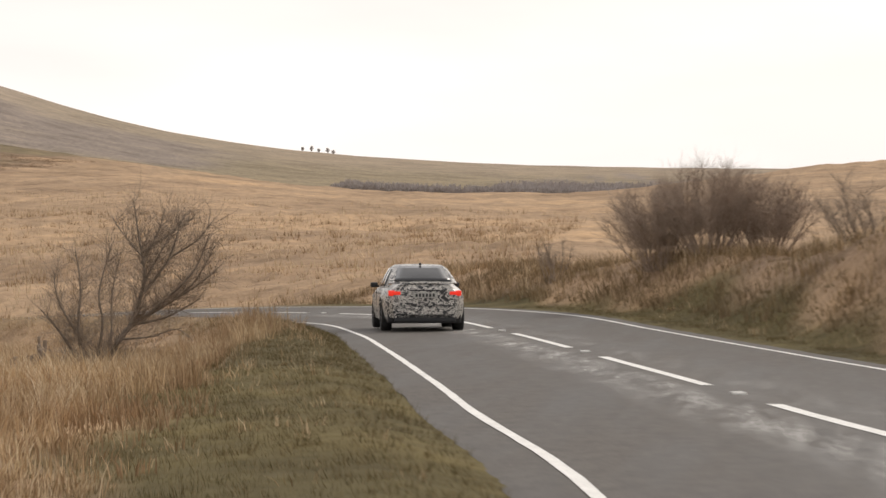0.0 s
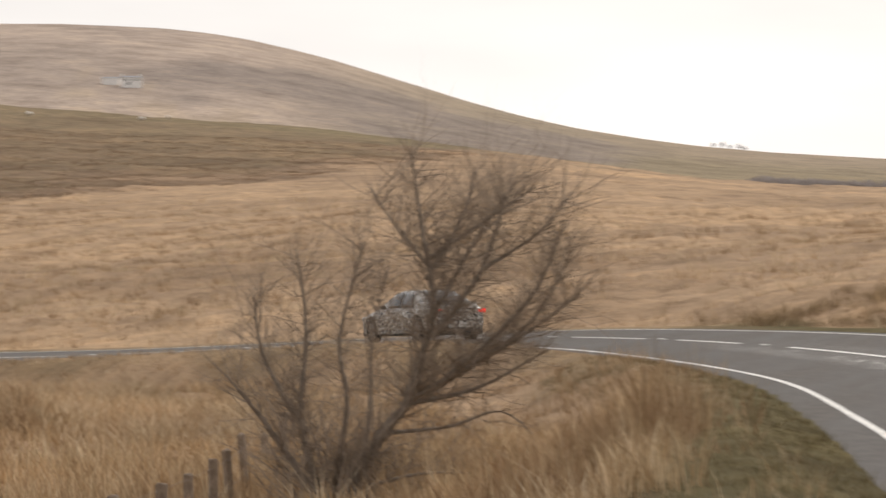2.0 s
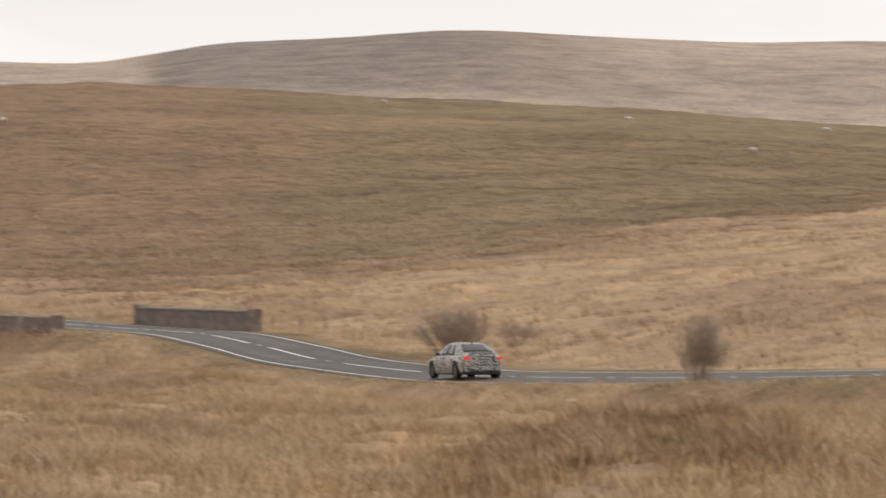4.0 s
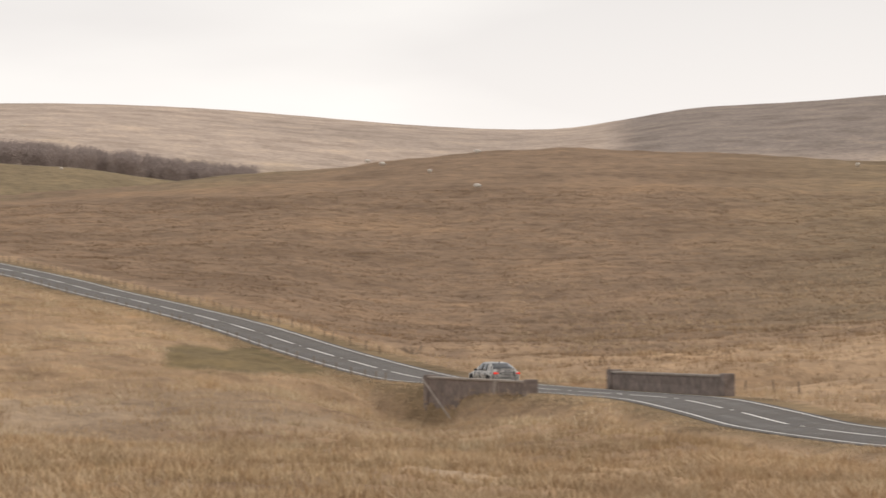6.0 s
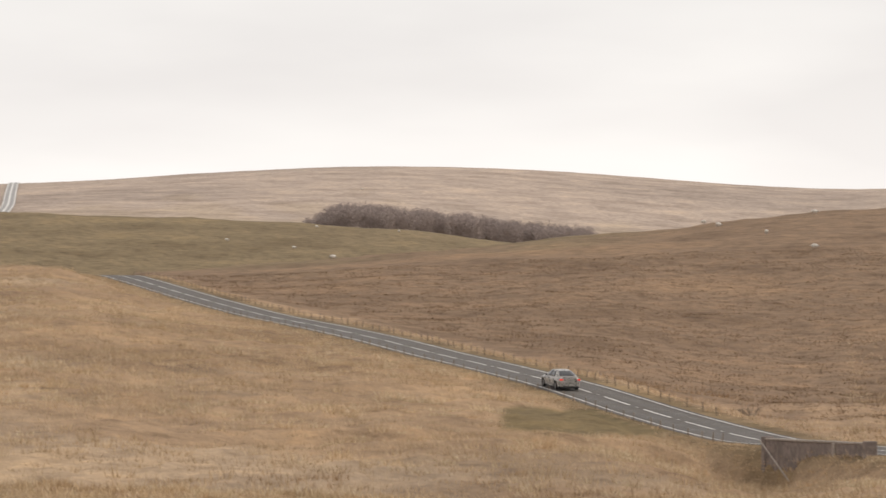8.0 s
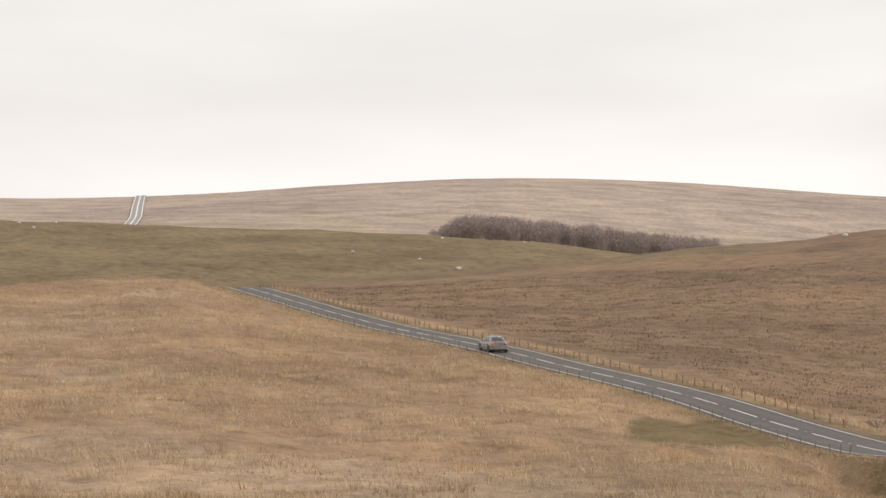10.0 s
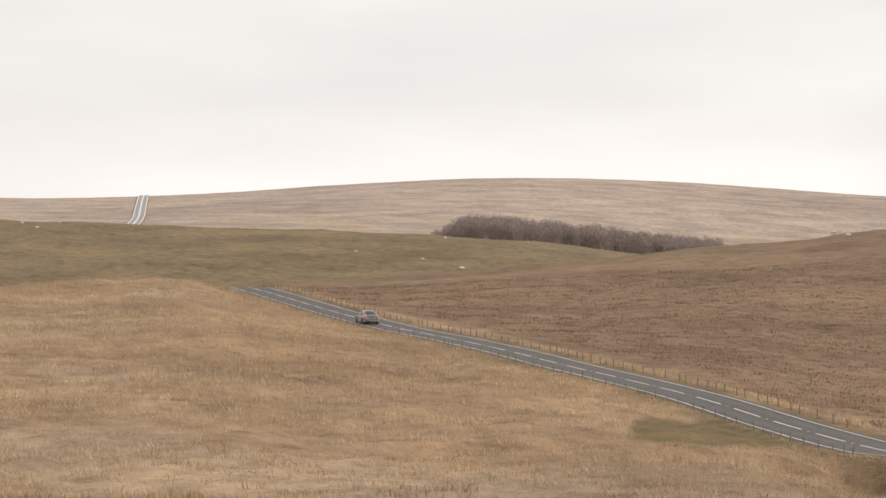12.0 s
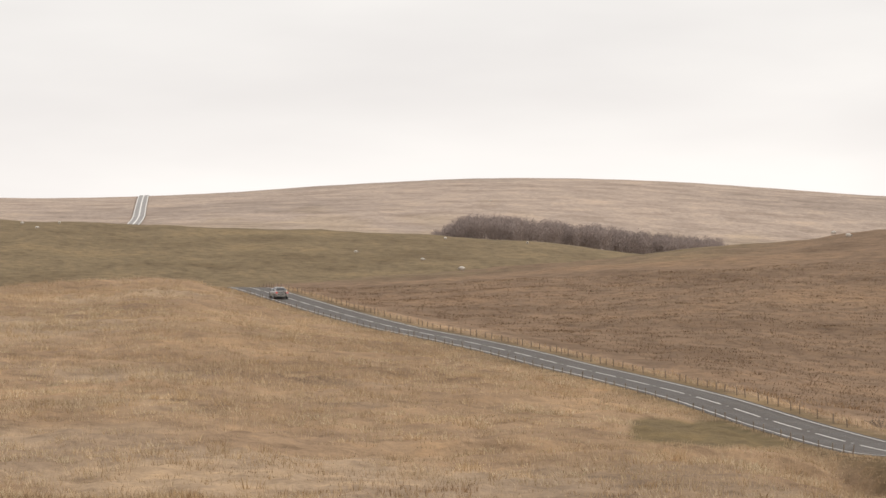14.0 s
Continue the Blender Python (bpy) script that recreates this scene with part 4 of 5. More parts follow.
shrub("roadside_shrub", _x, _y, 2.5, 2.4, 34, 73, "dark leafless shrub on the near side of the road", fine=0.95, bark=M_SALLOW)
_x, _y, _ = at_polar(41.6, 98)
shrub("gorse_bush", _x, _y, 2.4, 5.0, 70, 74, "low brown bush beyond the road", fine=1.0, bark=M_SALLOW)
_x, _y, _ = at_polar(39.9, 100)
shrub("gorse_bush", _x, _y, 1.5, 3.0, 26, 75, "low brown bush beyond the road", fine=1.0, bark=M_SALLOW)
_x, _y, _ = at_polar(57.3, 122)
shrub("stream_bush", _x, _y, 1.0, 3.0, 20, 76, "rusty brown scrub beside the bridge", fine=1.8)
_x, _y, _ = at_polar(55.6, 152)
shrub("stream_bush", _x, _y, 0.8, 3.0, 18, 77, "rusty brown scrub beyond the bridge", fine=1.8)
_x, _y, _ = at_polar(61.2, 118)
shrub("field_shrub", _x, _y, 1.1, 1.3, 12, 78, "small leafless shrub in the dead grass", fine=1.5)


# ---- fences ----
def post_mesh(h, w, seed):
    rng = random.Random(seed)
    bm = box(w, w, h, (0, 0, h / 2 - 0.15), w * 0.12, 1)
    for v in bm.verts:
        v.co.x += rng.gauss(0, w * 0.04)
        v.co.y += rng.gauss(0, w * 0.04)
        if v.co.z > h * 0.6:
            v.co.z += v.co.x * rng.uniform(-0.4, 0.4)
    me = bpy.data.meshes.new("post")
    bm.to_mesh(me)
    bm.free()
    me.materials.append(M_POST)
    return me


POSTS = [post_mesh(1.0, 0.09, k) for k in range(4)]


def fence(places, label, seed, wires=(0.4, 0.75), scale=1.0):
    """Posts at the given places, joined by wires."""
    rng = random.Random(seed)
    x0, y0 = places[0]
    ob = thing("wire_fence", pose(x0, y0, on_ground(x0, y0)), label, "fence", "", "")
    base = Vector((x0, y0, on_ground(x0, y0)))
    tops = []
    for x, y in places:
        p = Vector((x, y, on_ground(x, y))) - base
        m = Matrix.Translation(p) @ Euler((rng.gauss(0, 0.05), rng.gauss(0, 0.05), rng.uniform(0, 3))).to_matrix().to_4x4() @ Matrix.Diagonal((scale, scale, rng.uniform(0.85, 1.1) * scale, 1))
        part("post", POSTS[rng.randrange(4)], None, ob, at=m)
        tops.append(p)
    for h in wires:
        v, f = [], []
        for a, b in zip(tops, tops[1:]):
            tube(v, f, a + Vector((0, 0, h * scale)), b + Vector((0, 0, h * scale)), 0.0022, 0.0022, 3)
        part("wire", mesh_from("wire", v, f), M_WIRE, ob)
    return ob


fence([polar(a, d, 0)[:2] for a, d in ((32.5, 12.4), (31, 13.3), (29.6, 14.4), (28.4, 15.5), (27.5, 16.6), (26.8, 18.0), (26.2, 19.6), (25.6, 21.5), (25.0, 24.0), (24.5, 27.0))], "weathered wooden post and wire fence in tall dead grass", 3, scale=0.88)


def roadside_places(az0, az1, off, step, seed, jitter=0.3):
    rng = random.Random(seed)
    s, e = road_s(az0, off), road_s(az1, off)
    out = []
    while s < e:
        p, _ = road_at(s, off + rng.uniform(-jitter, jitter))
        out.append((p.x, p.y))
        s += step * rng.uniform(0.7, 1.3)
    return out


fence(roadside_places(56.6, 73.3, 3.9, 2.6, 5, 0.12), "grey wooden post and wire fence along the climbing road", 6, scale=0.8)
fence(roadside_places(56.4, 72.9, -3.5, 3.0, 7, 0.1), "thin wooden post and wire fence at the road's edge", 8, scale=0.68)
fence(roadside_places(45.2, 50.4, 9.5, 3.6, 9), "wooden post and wire fence beyond the bridge parapet", 10)


# ---- bridge parapets ----
def parapet(az0, az1, off, down, sunk, label):
    s0, s1 = sorted((road_s(az0, off), road_s(az1, off)))
    p, h = road_at(s0, off)
    q, _ = road_at(s1, off)
    mid = (p + q) / 2
    L = (q - p).length
    head = math.degrees(math.atan2(-(q - p).x, (q - p).y))
    ob = thing("bridge_parapet", pose(mid.x, mid.y, mid.z - sunk, 0, 0, head), label, "parapet", "bridge parapets")
    wall = box(0.42, L, 0.92 + down, (0, 0, 0.46 - down / 2), 0.02, 1)
    bmesh.ops.subdivide_edges(wall, edges=wall.edges[:], cuts=3, use_grid_fill=True)
    rng = random.Random(int(L * 10))
    for v in wall.verts:
        v.co += Vector((rng.gauss(0, 0.012), rng.gauss(0, 0.02), rng.gauss(0, 0.012)))
    part("wall", wall, M_STONE, ob)
    n = int(L / 0.9)
    for k in range(n):
        part("coping_stone", box(0.54, L / n - 0.02, 0.14, (0, -L / 2 + (k + 0.5) * L / n, 0.985 + rng.uniform(-0.008, 0.008)), 0.03, 1), M_COPING, ob)
    if down > 2:
        part("pier", box(0.52, 0.5, 1.5, (-0.08, -L * 0.22, 0.2), 0.04, 1), M_COPING, ob)
        v, f = [], []
        tube(v, f, Vector((-0.55, L * 0.5, 0.9)), Vector((-1.5, L * 0.02, -1.25)), 0.045, 0.045, 6)
        part("rail", mesh_from("rail", v, f, True), M_COPING, ob, "slanting pale rail")
    for e in (-1, 1):
        part("end_pillar", box(0.62, 0.7, 1.25 + down * 0.5, (0, e * (L / 2 + 0.2), 0.52 - down * 0.25), 0.04, 1), M_STONE, ob)


parapet(55.2, 52.5, -4.15, 3.0, 0.45, "dark stone bridge parapet with a coping over the stream")
parapet(50.1, 47.1, 4.15, 1.0, 0.0, "dark stone parapet on the far side of the bridge")


# ---- sheep ----
def build_sheep():
    sh = thing("sheep", pose(0, 0, 0), "white hill sheep grazing on the moor", "sheep", "sheep on the hills")
    bm = bmesh.new()
    bmesh.ops.create_uvsphere(bm, u_segments=14, v_segments=9, radius=1, matrix=Matrix.Translation((0, 0, 0.58)) @ Matrix.Diagonal((0.27, 0.55, 0.30, 1)))
    rng = random.Random(2)
    for v in bm.verts:
        v.co *= 1 + rng.uniform(-0.03, 0.03)
    part("fleece", bm, M_WOOL, sh)
    bm = bmesh.new()
    bmesh.ops.create_uvsphere(bm, u_segments=10, v_segments=7, radius=1, matrix=Matrix.Translation((0, 0.66, 0.52)) @ Matrix.Rotation(-0.7, 4, "X") @ Matrix.Diagonal((0.09, 0.17, 0.11, 1)))
    head = part("head", bm, M_DARKFACE, sh, "pale face")
    for k in (-1, 1):
        part("ear", box(0.11, 0.03, 0.05, (k * 0.12, 0.58, 0.62), 0.012, 1), M_DARKFACE, head)
        for y in (-0.32, 0.32):
            v, f = [], []
            tube(v, f, Vector((k * 0.13, y, 0.42)), Vector((k * 0.13, y, 0)), 0.05, 0.03, 6)
            part("leg", mesh_from("leg", v, f), M_DARKFACE, sh)
    bm = bmesh.new()
    bmesh.ops.create_uvsphere(bm, u_segments=7, v_segments=5, radius=0.07, matrix=Matrix.Translation((0, -0.55, 0.55)))
    part("tail", bm, M_WOOL, sh)
    return sh


SHEEP = build_sheep()
_spots = [(33.49, 3.1), (36.87, 4.0), (28.43, 3.55), (31.5, 3.68), (27.7, 3.6), (43.55, 4.48), (53.9, 3.9), (55.2, 4.34), (53.9, 4.84), (69.93, 4.15), (68.1, 3.96), (67.03, 3.68),
          (67.48, 4.52), (65.23, 4.42), (56.5, 4.54), (56.9, 4.62), (79.0, 4.9), (78.6, 4.77), (78.0, 4.92), (66.25, 5.58)]
_rng = random.Random(21)
for i, (a, e) in enumerate(_spots):
    x, y, z = sight(a, e)
    m = pose(x, y, z - 0.02, 0, 0, _rng.choice((-70, -110, 60, 100, 20)) + _rng.uniform(-20, 20) + a * BEAR)
    if i == 0:
        SHEEP.matrix_world = m
    else:
        copy_thing(SHEEP, m)


# ---- far off: farmhouse, wood, skyline trees, the road over the hill ----
def farmhouse():
    x, y, z = sight(28.67, 4.44, 700)
    ob = thing("farmhouse", pose(x, y, z + 1.0, 0, 0, 24), "small white farmhouse with a slate roof on the far hillside", "house")
    walls = box(11, 6, 6.4, (0, 0, 1.2))
    part("wall", walls, M_WHITEWALL, ob)
    me = mesh_from("roof", [(-5.8, -3.4, 4.3), (5.8, -3.4, 4.3), (5.8, 3.4, 4.3), (-5.8, 3.4, 4.3), (-5.8, 0, 5.3), (5.8, 0, 5.3)],
                   [(0, 1, 5, 4), (2, 3, 4, 5), (1, 2, 5), (3, 0, 4), (3, 2, 1, 0)])
    part("roof", me, M_SLATE, ob)
    for k in (-4.6, 4.6):
        part("chimney", box(0.9, 0.7, 1.5, (k, 0, 5.4)), M_WHITEWALL, ob)
    for k in (-3.4, 0.2, 3.4):
        part("window", box(1.0, 0.12, 1.2, (k, -3.02, 2.9)), M_GLASS, ob)
    part("door", box(1.0, 0.12, 2.0, (-1.6, -3.02, 1.0)), M_TRIM, ob)
    barn = thing("barn", pose(x - 14, y + 6, on_ground(x - 14, y + 6) + 0.8, 0, 0, 12), "low pale barn beside the farmhouse", "barn")
    part("wall", box(9, 5, 4.8, (0, 0, 0.4)), M_WHITEWALL, barn)
    me = mesh_from("roof", [(-4.8, -2.8, 2.7), (4.8, -2.8, 2.7), (4.8, 2.8, 2.7), (-4.8, 2.8, 2.7), (-4.8, 0, 3.5), (4.8, 0, 3.5)],
                   [(0, 1, 5, 4), (2, 3, 4, 5), (1, 2, 5), (3, 0, 4), (3, 2, 1, 0)])
    part("roof", me, M_SLATE, barn)


farmhouse()


def far_crowns(spots, hmin, hmax, seed, name, label, leaf=0.9, per=70, material=None):
    """Leafless trees seen from afar: a trunk and a haze of short sprays each, with an uneven outline."""
    rng = np.random.default_rng(seed)
    V, F = [], []
    k = 0
    for x, y, z in spots:
        h = rng.uniform(hmin, hmax)
        r = h * rng.uniform(0.2, 0.32)
        tv, tf = [], []
        tube(tv, tf, Vector((x, y, z - 0.5)), Vector((x + rng.normal(0, 0.3), y, z + h * 0.8)), h * 0.018, h * 0.006, 4)
        V += [tuple(q) for q in tv]
        F += [tuple(i + k for i in q) for q in tf]
        k += len(tv)
        for _ in range(per):
            u = rng.normal(0, 1, 3)
            u /= np.linalg.norm(u)
            c = np.array([x, y, z + h * 0.58]) + u * np.array([r, r, h * 0.42]) * rng.uniform(0.3, 1.0)
            d = np.array([u[0], u[1], abs(u[2]) + 0.7])
            d = d / np.linalg.norm(d) * leaf * rng.uniform(0.7, 1.6)
            w = np.cross(d, rng.normal(0, 1, 3))
            w = w / (np.linalg.norm(w) + 1e-6) * leaf * 0.28
            V += [tuple(c - w), tuple(c + w), tuple(c + d)]
            F.append((k, k + 1, k + 2))
            k += 3
    me = mesh_from(name, V, F)
    me.materials.append(material or M_WOOD_FAR)
    return tagged(new(name, me), label, "wood", kind="stuff")


def wood_spots(n, az0, az1, d0, d1, seed, taper=0.0):
    rng = np.random.default_rng(seed)
    a = rng.uniform(az0, az1, n)
    d = rng.uniform(d0, d1, n)
    t = np.radians(a * BEAR)
    x, y = -d * REACH * np.sin(t), d * REACH * np.cos(t)
    return list(zip(x, y, ground_height(x, y)[0] - taper * smooth01(az1 - 1.1, az1, a)))


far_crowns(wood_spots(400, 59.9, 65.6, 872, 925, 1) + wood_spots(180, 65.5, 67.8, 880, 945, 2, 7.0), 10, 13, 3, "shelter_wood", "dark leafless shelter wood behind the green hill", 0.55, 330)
far_crowns(wood_spots(900, 1, 12.5, 985, 1012, 12, 6.5) + wood_spots(1100, -4, 8, 985, 1075, 14, 5.0), 6, 7.5, 13, "valley_plantation", "grey plantation across the valley", 1.1, 45, M_WOOD_PALE)
for i, (a, h) in enumerate([(12.75, 3.8), (12.5, 4.8), (12.3, 3.4), (12.05, 4.6), (11.9, 3.6)]):
    x, y, z = at_polar(a, 1497)
    far_crowns([(x, y, z - 1.0)], h, h + 0.5, 30 + i, "skyline_tree", "wind-bent bare tree on the skyline", 0.8, 120, M_WOOD_PALE)


def far_road():
    v, f = [], []
    spans = {"edge": (-3.2, -2.5), "middle": (-0.5, 0.5), "other": (2.5, 3.2)}
    def strip(o0, o1, lift):
        v, f = [], []
        ds = np.linspace(950, 1502, 60)
        for k, d in enumerate(ds):
            a = math.radians((75.9 - 0.2 * smooth01(950, 1500, d) + 0.35 * smooth01(1150, 950, d)) * BEAR)
            for o in (o0, o1):
                x, y = -d * REACH * math.sin(a) + o * math.cos(a), d * REACH * math.cos(a) + o * math.sin(a)
                v.append((x, y, on_ground(x, y) + lift))
        for k in range(len(ds) - 1):
            f.append((2 * k, 2 * k + 1, 2 * k + 3, 2 * k + 2))
        return mesh_from("strip", v, f)
    me = strip(-3.4, 3.4, 0.5)
    me.materials.append(M_SALT)
    ob = tagged(new("far_road", me), "grey road climbing straight over the far hill", "road", kind="structure")
    # wet shine on the far road, painted as pale lines
    for o in ((-3.3, -2.7), (-0.45, 0.45), (2.7, 3.3)):
        part("wet_shine_line", strip(o[0], o[1], 0.65), M_PAINT, ob)


far_road()


# ---- small things on the verges ----
def litter(x, y, seed, name, label, size):
    rng = random.Random(seed)
    bm = bmesh.new()
    bmesh.ops.create_icosphere(bm, subdivisions=2, radius=size)
    for v in bm.verts:
        v.co = Vector((v.co.x * 1.3, v.co.y, v.co.z * 0.4)) * (1 + rng.uniform(-0.25, 0.25))
    me = bpy.data.meshes.new(name)
    bm.to_mesh(me)
    bm.free()
    me.materials.append(M_WHITEWALL)
    ob = new(name, me)
    ob.matrix_world = pose(x, y, on_ground(x, y) + size * 0.4, 0, 0, 30)
    tagged(ob, label, "litter")


litter(-0.95, -3.0, 1, "crumpled_paper", "crumpled white paper lying in the verge grass", 0.06)
# a flattened white lump on the near verge
_x, _y, _ = at_polar(38.4, 72)
litter(_x, _y, 2, "flat_white_thing", "flat white thing beside the road", 0.2)
_x, _y, _ = at_polar(73.0, 330)
SIGN = thing("road_sign", pose(_x, _y, on_ground(_x, _y), 0, 0, 45), "small grey road sign on a post near the hilltop", "sign")
part("pole", box(0.08, 0.08, 2.6, (0, 0, 1.3)), M_POST, SIGN)
part("plate", box(1.1, 0.03, 0.9, (0, -0.05, 2.5), 0.01, 1), M_ALLOY, SIGN)


# ---- grass ----
def grass_mesh(name, x, y, z, rng, height, width, per, lean, spread, bent=True):
    """Blades in tufts at the given places, as one mesh."""
    n = len(x)
    X, Y, Z = (np.repeat(q, per) for q in (x, y, z))
    m = n * per
    height = height * (0.5 + 0.5 * smooth01(-26, 16, y)) if bent else height
    H = np.repeat(rng.uniform(0.6, 1.25, n), per) * rng.uniform(0.6, 1.15, m) * (np.repeat(height, per) if np.ndim(height) else height)
    a = rng.uniform(0, 2 * np.pi, m)
    off = spread * np.sqrt(rng.uniform(0, 1, m))
    bx, by = X + off * np.cos(a), Y + off * np.sin(a)
    ld = a + rng.normal(0, 0.8, m)
    ln = np.abs(rng.normal(lean, lean * 0.6, m)) * H
    wx, wy = rng.normal(0, 1, m), rng.normal(0, 1, m)
    q = np.hypot(wx, wy) + 1e-6
    wx, wy = wx / q * width * 0.5, wy / q * width * 0.5
    dx, dy = np.cos(ld) * ln - 0.06 * H, np.sin(ld) * ln
    base = Z - 0.04
    if bent:
        co = np.empty((m, 5, 3))
        co[:, 0] = np.stack([bx - wx, by - wy, base], 1)
        co[:, 1] = np.stack([bx + wx, by + wy, base], 1)
        mx, my, mz = bx + dx * 0.35, by + dy * 0.35, base + H * 0.6
        co[:, 2] = np.stack([mx + wx * 0.8, my + wy * 0.8, mz], 1)
        co[:, 3] = np.stack([mx - wx * 0.8, my - wy * 0.8, mz], 1)
        co[:, 4] = np.stack([bx + dx, by + dy, base + H], 1)
        k = np.arange(m)[:, None] * 5
        tri = np.concatenate([k + np.array([0, 1, 2]), k + np.array([0, 2, 3]), k + np.array([3, 2, 4])]).astype(np.int32)
        nv = 5
    else:
        co = np.empty((m, 3, 3))
        co[:, 0] = np.stack([bx - wx, by - wy, base], 1)
        co[:, 1] = np.stack([bx + wx, by + wy, base], 1)
        co[:, 2] = np.stack([bx + dx, by + dy, base + H], 1)
        tri = (np.arange(m)[:, None] * 3 + np.array([0, 1, 2])).astype(np.int32)
        nv = 3
    me = bpy.data.meshes.new(name)
    me.vertices.add(m * nv)
    me.vertices.foreach_set("co", co.ravel())
    me.loops.add(len(tri) * 3)
    me.loops.foreach_set("vertex_index", tri.ravel())
    me.polygons.add(len(tri))
    me.polygons.foreach_set("loop_start", np.arange(len(tri), dtype=np.int32) * 3)
    me.update(calc_edges=True)
    return me


def scatter(n, seed, x0, x1, y0, y1, keep):
    rng = np.random.default_rng(seed)
    x, y = rng.uniform(x0, x1, n), rng.uniform(y0, y1, n)
    z, s, az, d = ground_height(x, y)
    k = keep(x, y, s, az, d, rng)
    return x[k], y[k], z[k], rng


def scatter_polar(n, seed, az0, az1, d0, d1, keep):
    rng = np.random.default_rng(seed)
    a = np.radians(rng.uniform(az0, az1, n) * BEAR)
    r = REACH * np.sqrt(rng.uniform(d0 * d0, d1 * d1, n))
    x, y = -r * np.sin(a), r * np.cos(a)
    z, s, az, d = ground_height(x, y)
    k = keep(x, y, s, az, d, rng) & (green_patch(az, d, z, s) < 0.5)
    return x[k], y[k], z[k], rng


def clump(x, y, f):
    return np.sin(x * f + 1.7 * np.sin(y * f * 0.7)) * np.cos(y * f * 0.9 + 0.6)


def grass(name, pts, material, label, **kw):
    x, y, z, rng = pts
    if kw["height"] > 0.3:
        hump = 0.5 - np.abs(value_noise(x, y, 1.5, 1)) + 0.25 * value_noise(x, y, 6.0, 12)
        kw["height"] = kw["height"] * np.clip(0.62 + 1.0 * hump, 0.3, 1.35)
    me = grass_mesh(name, x, y, z, rng, **kw)
    me.materials.append(material)
    return tagged(new(name, me), label, "grass", kind="stuff")


# inner side of the bend: tall dead grass, with rusty sedge between
grass("tall_grass", scatter(36000, 41, -22, 5, -32, 34, lambda x, y, s, az, d, r: (s < -5.2 - 1.5 * smooth01(18, 8, y) - 0.6 * clump(x, y, 0.9)) & (s > -20) & (clump(x, y, 1.1) + r.uniform(-0.9, 0.9, len(x)) > -0.45)),
      M_TAN, "tall pale dead moor grass", height=0.52, width=0.012, per=9, lean=0.35, spread=0.14)
grass("sedge", scatter(20000, 42, -22, 3, -30, 36, lambda x, y, s, az, d, r: (s < -5.8) & (s > -20) & (clump(x, y, 0.7) + r.uniform(-0.6, 0.6, len(x)) > 0.1)),
      M_RUST, "rusty brown sedge tufts", height=0.42, width=0.014, per=9, lean=0.3, spread=0.16)
grass("verge_grass", scatter(52000, 43, -10, 12, -34, 52, lambda x, y, s, az, d, r: (np.abs(s) > 3.85) & (np.abs(s) < 5.9 + 2.0 * (s < 0) * smooth01(18, 8, y)) & (r.uniform(0, 1, len(x)) > 0.1)),
      M_GREEN, "short green verge grass", height=0.10, width=0.008, per=14, lean=0.5, spread=0.10, bent=False)
grass("verge_straw", scatter(9000, 44, -10, 12, -22, 52, lambda x, y, s, az, d, r: (np.abs(s) > 4.3) & (np.abs(s) < 7.5) & (r.uniform(0, 1, len(x)) > 0.75)),
      M_TAN, "dead straw among the verge grass", height=0.26, width=0.008, per=7, lean=0.6, spread=0.12)
# the bank outside the bend
grass("bank_grass", scatter(22000, 45, -16, 22, -6, 82, lambda x, y, s, az, d, r: (s > 5.6 + 0.5 * clump(x, y, 0.8)) & (s < 19) & (clump(x, y, 0.8) + r.uniform(-0.9, 0.9, len(x)) > 0.45 + 0.6 * smooth01(-2, 3, x))),
      M_TAN, "tall dead grass on the bank", height=0.5, width=0.014, per=8, lean=0.35, spread=0.2)
grass("bank_sedge", scatter(30000, 46, -16, 22, -6, 82, lambda x, y, s, az, d, r: (s > 5.0) & (s < 17) & (clump(x + 7, y, 0.6) + r.uniform(-0.6, 0.6, len(x)) > -0.6)),
      M_BRACKEN, "brown bracken and sedge on the bank", height=0.44, width=0.016, per=8, lean=0.4, spread=0.2)
# the field inside the bend, out to the road
grass("field_grass", scatter_polar(60000, 47, 8, 84, 20, 92, lambda x, y, s, az, d, r: (s < np.where(az > 13, -7.6, -6.2)) & (clump(x, y, 0.45) + 0.5 * clump(x, y, 1.3) + r.uniform(-0.8, 0.8, len(x)) > -0.35)),
      M_TAN, "field of dead tan moor grass", height=0.44, width=0.022, per=7, lean=0.35, spread=0.24)
grass("field_sedge", scatter_polar(30000, 48, 8, 84, 22, 100, lambda x, y, s, az, d, r: (s < -7.8) & (clump(x + 3, y, 0.33) + r.uniform(-0.6, 0.6, len(x)) > 0.15)),
      M_RUST, "rusty sedge in the field", height=0.36, width=0.024, per=7, lean=0.35, spread=0.26)
# the slope left of the climbing road
grass("slope_grass", scatter_polar(60000, 49, 50, 83, 84, 292, lambda x, y, s, az, d, r: (s < -4.4) & (clump(x, y, 0.11) + 0.6 * clump(x, y, 0.5) + r.uniform(-0.9, 0.9, len(x)) > -0.3)),
      M_STRAW, "dead tan grass on the slope", height=0.42, width=0.036, per=9, lean=0.4, spread=0.8, bent=False)
grass("slope_sedge", scatter_polar(8000, 50, 50, 83, 84, 292, lambda x, y, s, az, d, r: (s < -5.4) & (clump(x + 11, y, 0.09) + r.uniform(-0.7, 0.7, len(x)) > 0.1)),
      M_STRAW, "bleached sedge on the slope", height=0.28, width=0.04, per=7, lean=0.5, spread=0.7, bent=False)
